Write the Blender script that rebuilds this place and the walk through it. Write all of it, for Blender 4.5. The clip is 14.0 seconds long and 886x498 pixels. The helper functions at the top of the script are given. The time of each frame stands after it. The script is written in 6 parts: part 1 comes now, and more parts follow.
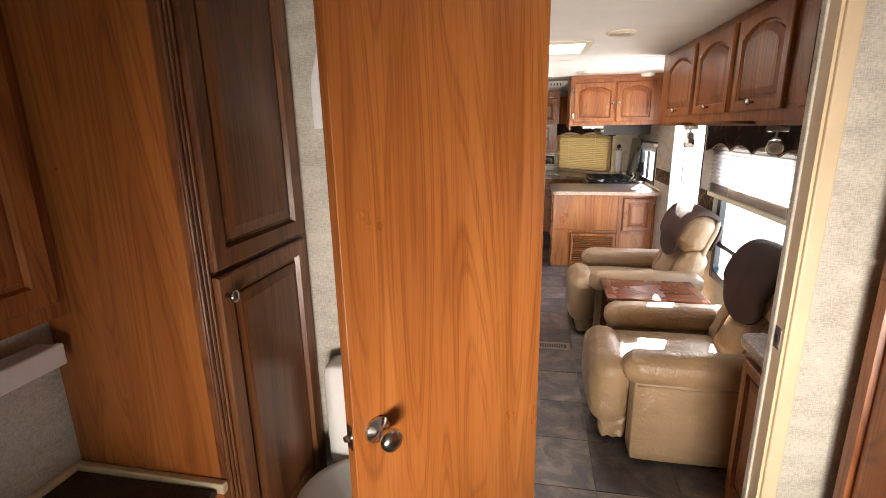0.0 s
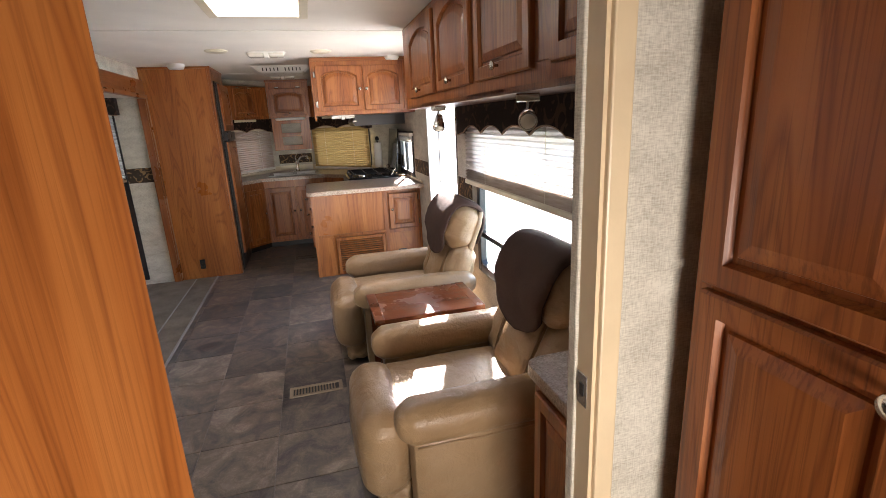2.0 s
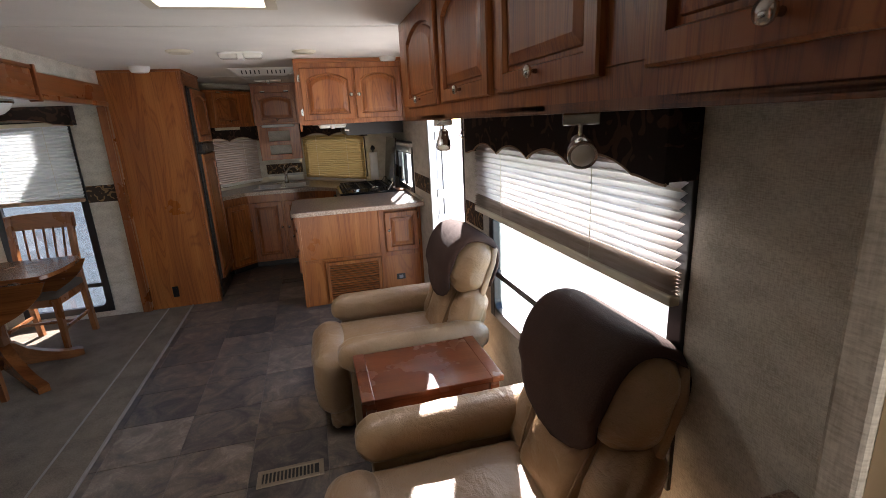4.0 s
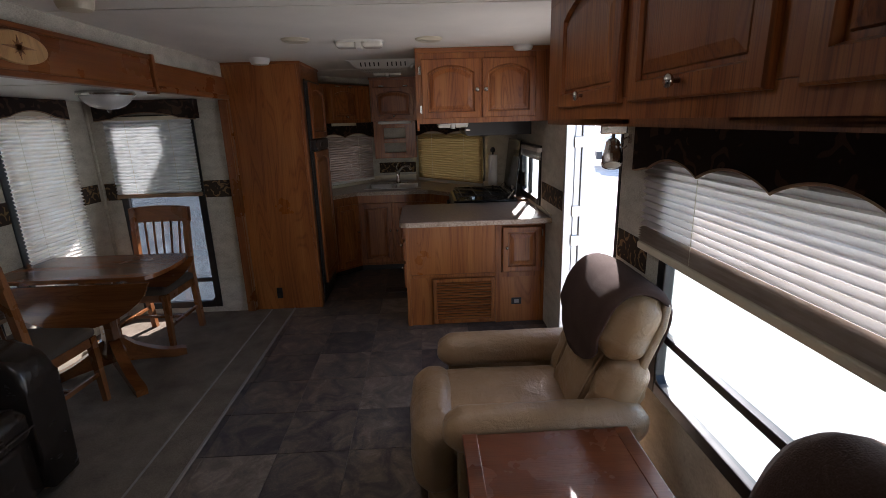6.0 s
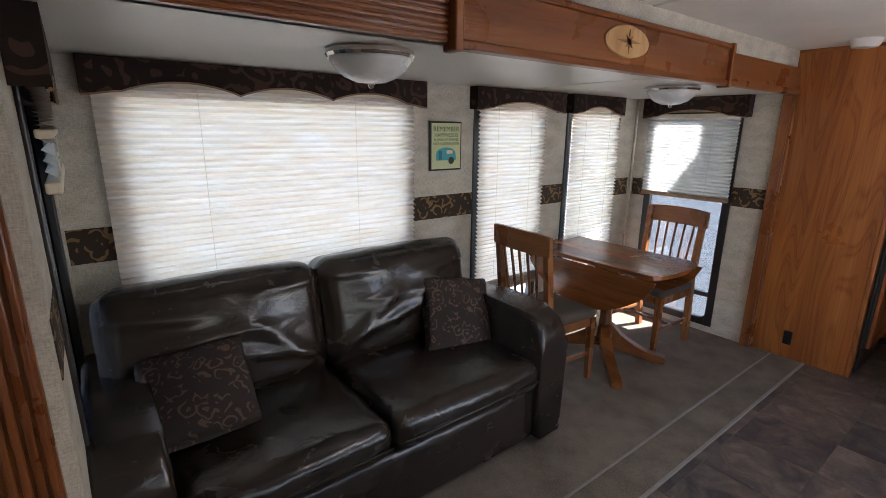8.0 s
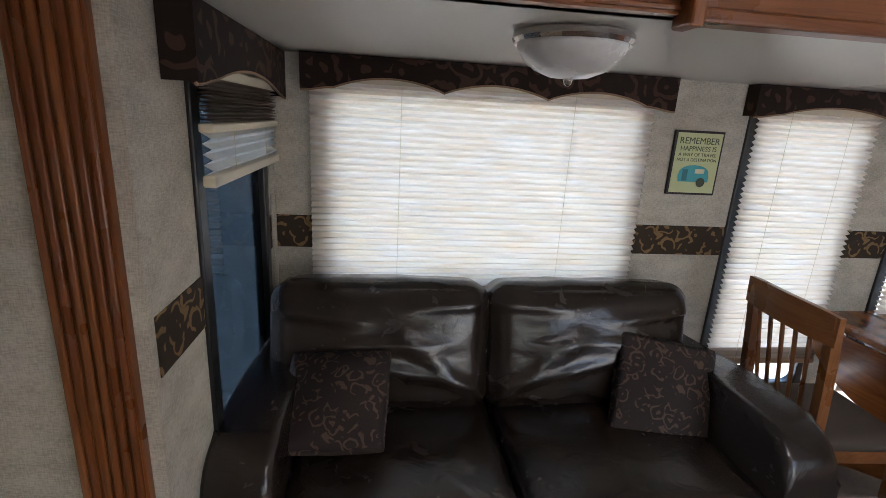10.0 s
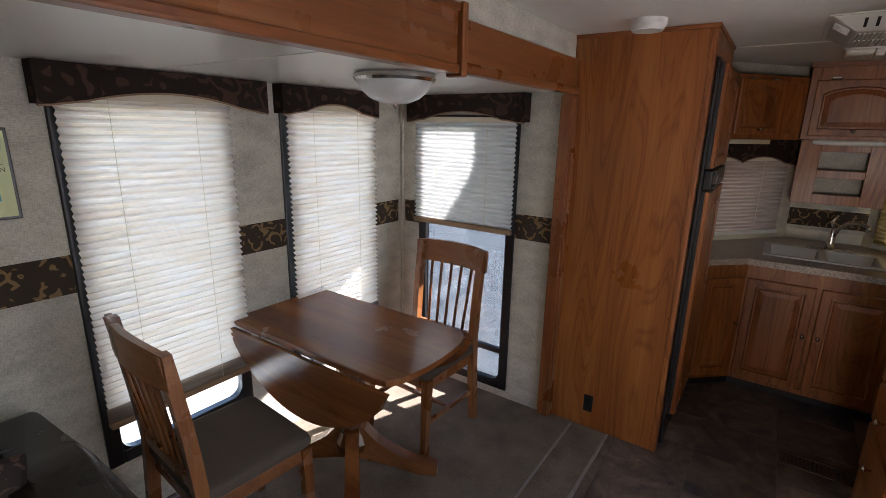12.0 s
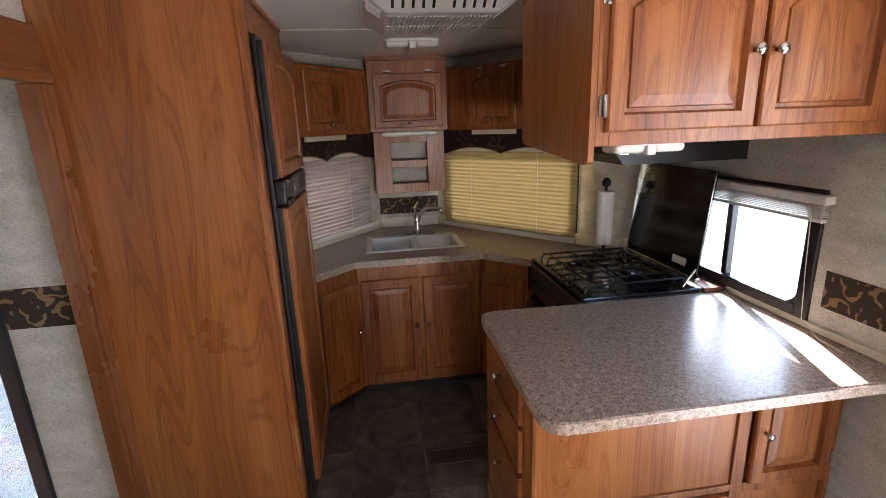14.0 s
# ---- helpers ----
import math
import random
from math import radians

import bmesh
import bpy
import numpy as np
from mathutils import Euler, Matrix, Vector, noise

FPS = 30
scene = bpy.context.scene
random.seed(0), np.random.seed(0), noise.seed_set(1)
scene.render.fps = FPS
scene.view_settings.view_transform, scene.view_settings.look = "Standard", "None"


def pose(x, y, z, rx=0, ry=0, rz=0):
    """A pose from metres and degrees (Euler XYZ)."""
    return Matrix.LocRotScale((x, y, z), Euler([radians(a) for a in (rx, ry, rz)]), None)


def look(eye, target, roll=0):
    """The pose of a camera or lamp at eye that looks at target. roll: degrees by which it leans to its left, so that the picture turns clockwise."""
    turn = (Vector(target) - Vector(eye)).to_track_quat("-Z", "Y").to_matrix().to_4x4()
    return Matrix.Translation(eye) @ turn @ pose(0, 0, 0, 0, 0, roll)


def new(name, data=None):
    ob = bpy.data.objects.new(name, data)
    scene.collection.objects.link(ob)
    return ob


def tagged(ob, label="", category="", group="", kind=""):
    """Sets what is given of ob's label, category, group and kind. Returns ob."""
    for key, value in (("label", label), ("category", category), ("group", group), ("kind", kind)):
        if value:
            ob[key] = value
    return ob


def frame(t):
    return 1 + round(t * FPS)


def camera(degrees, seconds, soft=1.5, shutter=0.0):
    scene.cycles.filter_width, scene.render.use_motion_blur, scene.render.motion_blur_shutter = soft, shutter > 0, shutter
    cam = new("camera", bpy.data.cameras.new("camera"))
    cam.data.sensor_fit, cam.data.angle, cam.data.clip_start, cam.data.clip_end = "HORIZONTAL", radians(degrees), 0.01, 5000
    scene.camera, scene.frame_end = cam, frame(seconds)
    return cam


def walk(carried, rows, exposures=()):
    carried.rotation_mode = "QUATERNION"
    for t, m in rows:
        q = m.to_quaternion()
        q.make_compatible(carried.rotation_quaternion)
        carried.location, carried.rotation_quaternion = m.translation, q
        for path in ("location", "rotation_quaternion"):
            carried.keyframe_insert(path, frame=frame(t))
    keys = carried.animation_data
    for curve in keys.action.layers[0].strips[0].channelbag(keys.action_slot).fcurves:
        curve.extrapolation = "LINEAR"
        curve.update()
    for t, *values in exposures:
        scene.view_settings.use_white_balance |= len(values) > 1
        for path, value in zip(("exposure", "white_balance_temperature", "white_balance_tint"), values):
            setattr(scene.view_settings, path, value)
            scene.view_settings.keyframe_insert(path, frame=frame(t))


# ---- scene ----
cam = camera(86.2, 14.0, soft=0.85)
PATH = [
    (0, (-0.097, 0.033, 1.577), (-0.475, 1.933, 1.081), -1.1),
    (0.5, (-0.01, 0.216, 1.543), (-0.159, 2.147, 1.045), -1.0),
    (1, (0.071, 0.415, 1.515), (0.197, 2.346, 1.008), -1.4),
    (1.5, (0.115, 0.576, 1.499), (0.515, 2.465, 0.979), -1.8),
    (2, (0.152, 0.755, 1.488), (0.645, 2.619, 0.959), -2.8),
    (2.5, (0.17, 0.882, 1.542), (0.669, 2.746, 1.015), -2.4),
    (3, (0.194, 0.984, 1.565), (0.7, 2.845, 1.035), -2.5),
    (3.2, (0.211, 1.045, 1.561), (0.716, 2.907, 1.032), -2.7),
    (5.3, (0.374, 1.804, 1.571), (0.763, 3.693, 1.042), -2.3),
    (5.5, (0.361, 1.86, 1.583), (0.681, 3.761, 1.053), -2.2),
    (6, (0.272, 1.949, 1.592), (0.338, 3.878, 1.068), -1.7),
    (6.5, (0.141, 2.014, 1.581), (-0.193, 3.92, 1.072), -1.3),
    (7, (0.016, 2.083, 1.584), (-0.88, 3.8, 1.085), -0.8),
    (7.5, (-0.053, 2.125, 1.576), (-1.32, 3.591, 1.08), 0.1),
    (8, (-0.091, 2.139, 1.568), (-1.626, 3.322, 1.072), 0.6),
    (8.2, (-0.106, 2.16, 1.562), (-1.722, 3.229, 1.063), 0.9),
    (10.3, (-0.367, 2.662, 1.602), (-2.281, 2.892, 1.066), 3.3),
    (10.5, (-0.363, 2.779, 1.601), (-2.259, 3.127, 1.068), 3.1),
    (11, (-0.363, 3.041, 1.62), (-2.164, 3.735, 1.095), 2.8),
    (11.5, (-0.392, 3.284, 1.601), (-1.921, 4.471, 1.095), 2.1),
    (12, (-0.39, 3.568, 1.635), (-1.496, 5.157, 1.134), 1.2),
    (12.5, (-0.389, 3.75, 1.633), (-1.117, 5.547, 1.14), 0.6),
    (13, (-0.369, 3.951, 1.638), (-0.699, 5.861, 1.145), -0.1),
    (13.5, (-0.354, 4.127, 1.647), (-0.315, 6.064, 1.149), -0.7),
    (14, (-0.323, 4.292, 1.642), (-0.048, 6.205, 1.13), -2.1),
]
EXPOSURES = [(0.0, 4.0, 6600, 18), (1.0, 3.85, 6550, 18), (1.5, 3.65, 6500, 18), (2.5, 3.55, 6500, 18), (3.2, 3.2, 6450, 18), (5.3, 2.1, 6250, 20), (6.0, 1.75, 6250, 20), (6.5, 1.85, 6300, 20), (8.0, 3.1, 6300, 20), (10.3, 3.0, 6300, 20), (12.0, 2.8, 6300, 20), (12.5, 2.65, 6300, 20), (13.0, 3.0, 6200, 20), (14.0, 3.75, 6000, 18)]
walk(cam, [(t, look(eye, target, roll)) for t, eye, target, roll in PATH], EXPOSURES)

# ---- light ----
SUN_WAY = Vector((-0.36, -1.0, -0.578))
world = bpy.data.worlds.new("sky")
scene.world = world
world.use_nodes = True
wn = world.node_tree.nodes
sky = wn.new("ShaderNodeTexSky")
sky.sky_type, sky.sun_disc = "NISHITA", False
sky.sun_elevation = math.atan2(-SUN_WAY.z, math.hypot(SUN_WAY.x, SUN_WAY.y))
sky.sun_rotation = math.atan2(-SUN_WAY.x, -SUN_WAY.y)
world.node_tree.links.new(sky.outputs[0], wn["Background"].inputs[0])
wn["Background"].inputs[1].default_value = 0.15
sun = new("sun", bpy.data.lights.new("sun", "SUN"))
sun.data.energy, sun.data.angle, sun.data.color = 5.0, radians(0.5), (1.0, 0.965, 0.91)
sun.matrix_world = look((0, 0, 20), Vector((0, 0, 20)) + SUN_WAY)


# daylight stand-in from an assumed, unseen rear window; narrow beam lights the door
rear = new("assumed_rear_light", bpy.data.lights.new("assumed_rear_light", "AREA"))
rear.data.shape, rear.data.size, rear.data.size_y = "RECTANGLE", 0.8, 0.45
rear.data.energy, rear.data.color = 1.2, (1.0, 0.93, 0.80)
rear.data.spread = radians(60)
rear.matrix_world = look((0.22, -1.262, 0.60), (0.12, 2.2, 1.1))

# daylight through the roof vent
vent_light = new("roof_vent_light", bpy.data.lights.new("roof_vent_light", "AREA"))
vent_light.data.shape, vent_light.data.size, vent_light.data.size_y = "RECTANGLE", 0.42, 0.40
vent_light.data.energy, vent_light.data.color = 0.8, (1.0, 0.98, 0.95)
vent_light.matrix_world = look((-0.03, 3.51, 2.145), (-0.03, 3.511, 0.0))

# ---- materials ----
def shader(name, rough=0.5, metal=0.0, spec=0.5):
    m = bpy.data.materials.new(name)
    m.use_nodes = True
    b = m.node_tree.nodes["Principled BSDF"]
    b.inputs["Roughness"].default_value = rough
    b.inputs["Metallic"].default_value = metal
    b.inputs["Specular IOR Level"].default_value = spec
    return m, m.node_tree.nodes, m.node_tree.links, b


def coords(n, l, scale=(1, 1, 1), shift=True):
    tc, mp = n.new("ShaderNodeTexCoord"), n.new("ShaderNodeMapping")
    mp.inputs["Scale"].default_value = scale
    if shift:
        oi, mul = n.new("ShaderNodeObjectInfo"), n.new("ShaderNodeMath")
        mul.operation = "MULTIPLY"
        mul.inputs[1].default_value = 37.0
        l.new(oi.outputs["Random"], mul.inputs[0])
        add = n.new("ShaderNodeVectorMath")
        add.operation = "ADD"
        l.new(tc.outputs["Object"], add.inputs[0])
        l.new(mul.outputs[0], add.inputs[1])
        l.new(add.outputs[0], mp.inputs[0])
    else:
        l.new(tc.outputs["Object"], mp.inputs[0])
    return mp.outputs[0]


def noise_tex(n, l, vec, scale, detail=4, distortion=0.0, rough=0.55):
    t = n.new("ShaderNodeTexNoise")
    t.inputs["Scale"].default_value, t.inputs["Detail"].default_value = scale, detail
    t.inputs["Distortion"].default_value, t.inputs["Roughness"].default_value = distortion, rough
    l.new(vec, t.inputs["Vector"])
    return t.outputs["Fac"]


def ramp(n, l, fac, stops):
    r = n.new("ShaderNodeValToRGB")
    while len(r.color_ramp.elements) < len(stops):
        r.color_ramp.elements.new(0.5)
    for e, (p, c) in zip(r.color_ramp.elements, stops):
        e.position, e.color = p, (*c, 1) if len(c) == 3 else c
    l.new(fac, r.inputs[0])
    return r.outputs[0]


def mix(n, l, a, b, fac, kind="MIX"):
    x = n.new("ShaderNodeMix")
    x.data_type, x.blend_type = "RGBA", kind
    for sock, val in ((x.inputs[6], a), (x.inputs[7], b), (x.inputs[0], fac)):
        if isinstance(val, (int, float)):
            sock.default_value = val
        elif isinstance(val, tuple):
            sock.default_value = (*val, 1)
        else:
            l.new(val, sock)
    return x.outputs[2]


def bump(n, l, b, height, strength, dist=0.01):
    bp = n.new("ShaderNodeBump")
    bp.inputs["Strength"].default_value, bp.inputs["Distance"].default_value = strength, dist
    l.new(height, bp.inputs["Height"])
    l.new(bp.outputs[0], b.inputs["Normal"])


def wood(name, dark, mid, light, axis="z", rough=0.35, flame=1.0, grain=0.5):
    """Oak-like wood with its grain along an axis."""
    m, n, l, b = shader(name, rough)
    s = {"x": (0.45, 9, 9), "y": (9, 0.45, 9), "z": (9, 9, 0.6)}[axis]
    f = {"x": (3, 190, 190), "y": (190, 3, 190), "z": (190, 190, 3)}[axis]
    c = {"x": (0.42, 4, 4), "y": (4, 0.42, 4), "z": (4, 4, 0.42)}[axis]
    # growth rings: thin contour lines of a slow field, drawn out along the grain
    field = noise_tex(n, l, coords(n, l, c), 1.0, 1.2, 0.2, 0.4)
    mul, sn = n.new("ShaderNodeMath"), n.new("ShaderNodeMath")
    mul.operation, sn.operation = "MULTIPLY", "SINE"
    mul.inputs[1].default_value = 125.0
    l.new(field, mul.inputs[0])
    l.new(mul.outputs[0], sn.inputs[0])
    lines = ramp(n, l, sn.outputs[0], [(0.05, (1, 1, 1)), (0.70, (0.56, 0.46, 0.40)), (0.98, (0.85, 0.80, 0.76))])
    streak = noise_tex(n, l, coords(n, l, s), 1.0, 3, 0.3, 0.5)
    col = ramp(n, l, streak, [(0.30, dark), (0.5, mid), (0.72, light)])
    fine = noise_tex(n, l, coords(n, l, f), 1.0, 3)
    breaks = ramp(n, l, noise_tex(n, l, coords(n, l, s), 2.3, 4), [(0.34, (0, 0, 0)), (0.52, (1, 1, 1))])
    lined = mix(n, l, col, lines, flame * 0.85, "MULTIPLY")
    col = mix(n, l, col, lined, breaks)
    pores = ramp(n, l, fine, [(0.38, (0.42, 0.34, 0.28)), (0.50, (1, 1, 1))])
    col = mix(n, l, col, pores, grain, "MULTIPLY")
    l.new(col, b.inputs["Base Color"])
    rr = ramp(n, l, noise_tex(n, l, coords(n, l, (4, 4, 4)), 1.0), [(0.3, (rough - 0.07,) * 3), (0.7, (rough + 0.1,) * 3)])
    l.new(rr, b.inputs["Roughness"])
    bump(n, l, b, fine, 0.3, 0.002)
    return m


def cloth(name, a, c, scale=300, rough=0.9, weave=0.35, blot=4.0):
    m, n, l, b = shader(name, rough, spec=0.2)
    v = coords(n, l)
    fine = noise_tex(n, l, v, scale, 3)
    big = noise_tex(n, l, v, blot, 4)
    f = mix(n, l, big, fine, 0.5)
    l.new(ramp(n, l, f, [(0.35, a), (0.65, c)]), b.inputs["Base Color"])
    bump(n, l, b, fine, weave, 0.004)
    return m


def linen(name, a, c):
    """Wallpaper with a short woven streak."""
    m, n, l, b = shader(name, 0.8, spec=0.2)
    h = noise_tex(n, l, coords(n, l, (60, 60, 320), False), 1, 3)
    u = noise_tex(n, l, coords(n, l, (330, 330, 50), False), 1, 3)
    k = mix(n, l, h, u, 0.45)
    big = noise_tex(n, l, coords(n, l, (7, 7, 14), False), 1, 5)
    k = mix(n, l, k, big, 0.35)
    l.new(ramp(n, l, k, [(0.40, a), (0.58, c)]), b.inputs["Base Color"])
    bump(n, l, b, h, 0.35, 0.002)
    return m


def scroll(name, ground, figure, scale, width=0.1, rough=0.8, soft=0.3):
    """Swirling leaf figure on a plain ground."""
    m, n, l, b = shader(name, rough, spec=0.25)
    v = coords(n, l, (1, 1, 1), False)
    vo = n.new("ShaderNodeTexVoronoi")
    vo.inputs["Scale"].default_value = scale
    warp = n.new("ShaderNodeTexNoise")
    warp.inputs["Scale"].default_value = scale * 0.9
    l.new(v, warp.inputs["Vector"])
    ad = n.new("ShaderNodeVectorMath")
    ad.operation = "MULTIPLY_ADD"
    l.new(warp.outputs["Color"], ad.inputs[0])
    ad.inputs[1].default_value = (1.1 / scale,) * 3
    l.new(v, ad.inputs[2])
    l.new(ad.outputs[0], vo.inputs["Vector"])
    sn = n.new("ShaderNodeMath")
    sn.operation = "MULTIPLY"
    sn.inputs[1].default_value = 16.0
    l.new(vo.outputs["Distance"], sn.inputs[0])
    si = n.new("ShaderNodeMath")
    si.operation = "SINE"
    l.new(sn.outputs[0], si.inputs[0])
    gate = noise_tex(n, l, v, scale * 0.8, 2)
    g = n.new("ShaderNodeMath")
    g.operation = "MULTIPLY"
    l.new(si.outputs[0], g.inputs[0])
    l.new(ramp(n, l, gate, [(0.42, (0, 0, 0)), (0.52, (1, 1, 1))]), g.inputs[1])
    f = ramp(n, l, g.outputs[0], [(0.35, (0, 0, 0)), (0.35 + soft, (1, 1, 1))])
    fine = noise_tex(n, l, v, 420, 2)
    col = mix(n, l, ground, figure, f)
    col = mix(n, l, col, ramp(n, l, fine, [(0.3, (0.6, 0.6, 0.6)), (0.7, (1.2, 1.2, 1.2))]), 0.6, "MULTIPLY")
    l.new(col, b.inputs["Base Color"])
    bump(n, l, b, fine, 0.2, 0.002)
    return m


def leather(name, a, c, rough=0.38, gathers=0.30, depth=0.55):
    m, n, l, b = shader(name, rough, spec=0.5)
    v = coords(n, l)
    vo = n.new("ShaderNodeTexVoronoi")
    vo.inputs["Scale"].default_value = 260
    l.new(v, vo.inputs["Vector"])
    crease = noise_tex(n, l, coords(n, l, (9, 9, 14)), 1.0, 3.5, 0.8)
    gather = noise_tex(n, l, coords(n, l, (34, 11, 30)), 1.0, 4, 1.1)
    crease = mix(n, l, crease, gather, gathers)
    big = noise_tex(n, l, v, 5, 5)
    l.new(ramp(n, l, big, [(0.3, a), (0.7, c)]), b.inputs["Base Color"])
    l.new(ramp(n, l, crease, [(0.3, (rough - 0.05,) * 3), (0.75, (rough + 0.06,) * 3)]), b.inputs["Roughness"])
    h = mix(n, l, crease, vo.outputs["Distance"], 0.05)
    bump(n, l, b, h, depth, 0.024)
    return m


def plain(name, color, rough=0.5, metal=0.0, var=0.12, scale=12, spec=0.5, fine=0.05):
    m, n, l, b = shader(name, rough, metal, spec)
    v = coords(n, l)
    t = noise_tex(n, l, v, scale, 5)
    l.new(ramp(n, l, t, [(0.3, tuple(x * (1 - var) for x in color)), (0.7, tuple(min(1, x * (1 + var)) for x in color))]), b.inputs["Base Color"])
    l.new(ramp(n, l, t, [(0.3, (max(0.02, rough - 0.06),) * 3), (0.7, (min(1, rough + 0.06),) * 3)]), b.inputs["Roughness"])
    if fine:
        bump(n, l, b, noise_tex(n, l, v, 180, 3), fine, 0.003)
    return m


def speckle(name, a, c, d, rough=0.3):
    """Laminate with small stone-like flecks."""
    m, n, l, b = shader(name, rough)
    v = coords(n, l, shift=False)
    vo = n.new("ShaderNodeTexVoronoi")
    vo.inputs["Scale"].default_value = 210
    l.new(v, vo.inputs["Vector"])
    k = noise_tex(n, l, v, 60, 5)
    cell = n.new("ShaderNodeRGBToBW")
    l.new(vo.outputs["Color"], cell.inputs[0])
    f = mix(n, l, k, cell.outputs[0], 0.45)
    l.new(ramp(n, l, f, [(0.28, a), (0.48, c), (0.7, d)]), b.inputs["Base Color"])
    return m


def sheer(name, a, c, pass_part, streak=(4, 4, 130)):
    """Pleated paper that lets daylight through."""
    m, n, l, b = shader(name, 0.9, spec=0.1)
    t = noise_tex(n, l, coords(n, l, streak, False), 1, 5)
    col = ramp(n, l, t, [(0.35, a), (0.65, c)])
    l.new(col, b.inputs["Base Color"])
    tr = n.new("ShaderNodeBsdfTranslucent")
    l.new(col, tr.inputs[0])
    ms = n.new("ShaderNodeMixShader")
    ms.inputs[0].default_value = pass_part
    l.new(b.outputs[0], ms.inputs[1])
    l.new(tr.outputs[0], ms.inputs[2])
    l.new(ms.outputs[0], n["Material Output"].inputs[0])
    return m


def clear_glass(name, tint=(0.9, 0.95, 0.95), gloss=0.09):
    m = bpy.data.materials.new(name)
    m.use_nodes = True
    n, l = m.node_tree.nodes, m.node_tree.links
    n.remove(n["Principled BSDF"])
    t, g, x = n.new("ShaderNodeBsdfTransparent"), n.new("ShaderNodeBsdfGlossy"), n.new("ShaderNodeMixShader")
    t.inputs[0].default_value = (*tint, 1)
    g.inputs["Roughness"].default_value = 0.02
    x.inputs[0].default_value = gloss
    l.new(t.outputs[0], x.inputs[1])
    l.new(g.outputs[0], x.inputs[2])
    l.new(x.outputs[0], n["Material Output"].inputs[0])
    return m


OAK_Z = wood("oak_upright", (0.235, 0.068, 0.015), (0.32, 0.103, 0.023), (0.40, 0.148, 0.038))
OAK_X = wood("oak_level_x", (0.235, 0.068, 0.015), (0.32, 0.103, 0.023), (0.40, 0.148, 0.038), "x")
OAK_Y = wood("oak_level_y", (0.235, 0.068, 0.015), (0.32, 0.103, 0.023), (0.40, 0.148, 0.038), "y")
PANEL_Z = wood("oak_print_panel", (0.27, 0.083, 0.018), (0.35, 0.115, 0.025), (0.42, 0.155, 0.039), "z", 0.33, 0.8, 0.3)
# oak colours about halved; the overhead underside carries its shade this way
DARKENED_OAK = wood("darkened_oak", (0.10, 0.034, 0.012), (0.17, 0.062, 0.02), (0.24, 0.095, 0.032))
CHERRY_Y = wood("cherry_trim_y", (0.17, 0.05, 0.014), (0.24, 0.08, 0.022), (0.31, 0.115, 0.035), "y", 0.3, 0.5, 0.3)
CHERRY_Z = wood("cherry_trim_z", (0.17, 0.05, 0.014), (0.24, 0.08, 0.022), (0.31, 0.115, 0.035), "z", 0.3, 0.5, 0.3)
WALNUT_X = wood("table_wood", (0.12, 0.037, 0.010), (0.215, 0.072, 0.019), (0.31, 0.112, 0.032), "x", 0.2, 0.6, 0.3)
WALNUT_Z = wood("table_wood_upright", (0.10, 0.036, 0.012), (0.18, 0.068, 0.022), (0.26, 0.11, 0.04), "z", 0.25, 0.6, 0.3)
CHAIR_Z = wood("chair_wood", (0.15, 0.05, 0.015), (0.23, 0.085, 0.026), (0.30, 0.12, 0.04), "z", 0.28, 0.5, 0.3)
CHAIR_X = wood("chair_wood_level", (0.15, 0.05, 0.015), (0.23, 0.085, 0.026), (0.30, 0.12, 0.04), "x", 0.28, 0.5, 0.3)
MAHOGANY = wood("red_brown_wood", (0.11, 0.028, 0.010), (0.17, 0.046, 0.016), (0.22, 0.066, 0.025), "x", 0.25, 0.4, 0.25)
PINE = wood("pale_pine", (0.50, 0.29, 0.11), (0.60, 0.37, 0.16), (0.68, 0.45, 0.22), "y", 0.4, 0.6, 0.2)
WALLPAPER = linen("beige_linen_wallpaper", (0.37, 0.345, 0.285), (0.61, 0.58, 0.495))
CEILING = plain("cream_ceiling_board", (0.78, 0.75, 0.68), 0.75, 0, 0.05, 3, 0.2, 0.25)
SLIDE_CEIL = plain("satin_ceiling_board", (0.66, 0.635, 0.58), 0.34, 0, 0.04, 3, 0.4, 0.1)
CREAM_TRIM = plain("cream_painted_trim", (0.62, 0.50, 0.32), 0.4, 0, 0.06)
BORDER = scroll("scroll_wallpaper_border", (0.045, 0.03, 0.02), (0.24, 0.15, 0.07), 13, soft=0.25)
PAISLEY = scroll("brown_scroll_fabric", (0.022, 0.013, 0.010), (0.075, 0.04, 0.026), 9, soft=0.2)
PILLOW_CLOTH = scroll("paisley_pillow_fabric", (0.038, 0.027, 0.024), (0.115, 0.072, 0.054), 19, soft=0.3)
PIPING = plain("tan_piping", (0.30, 0.19, 0.11), 0.7)
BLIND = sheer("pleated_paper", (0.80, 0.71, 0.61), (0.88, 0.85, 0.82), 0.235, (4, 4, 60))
# copy of the pleated paper, colour and see-through tuned for the sunlit window
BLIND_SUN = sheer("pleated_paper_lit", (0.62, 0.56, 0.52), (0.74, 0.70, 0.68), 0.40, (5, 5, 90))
STACK = sheer("brown_night_shade", (0.32, 0.25, 0.20), (0.44, 0.36, 0.30), 0.32, (5, 5, 90))
BLIND_GREY = sheer("pleated_paper_edge", (0.42, 0.33, 0.27), (0.50, 0.42, 0.38), 0.025, (5, 5, 60))
BLIND_YELLOW = sheer("yellowed_pleated_paper", (0.46, 0.335, 0.135), (0.52, 0.39, 0.17), 0.024, (5, 5, 60))
BLIND_WHITE = sheer("white_night_shade", (0.72, 0.75, 0.75), (0.82, 0.84, 0.84), 0.10, (5, 5, 60))
TAN_LEATHER = leather("tan_leather", (0.29, 0.182, 0.094), (0.37, 0.243, 0.134), 0.33)
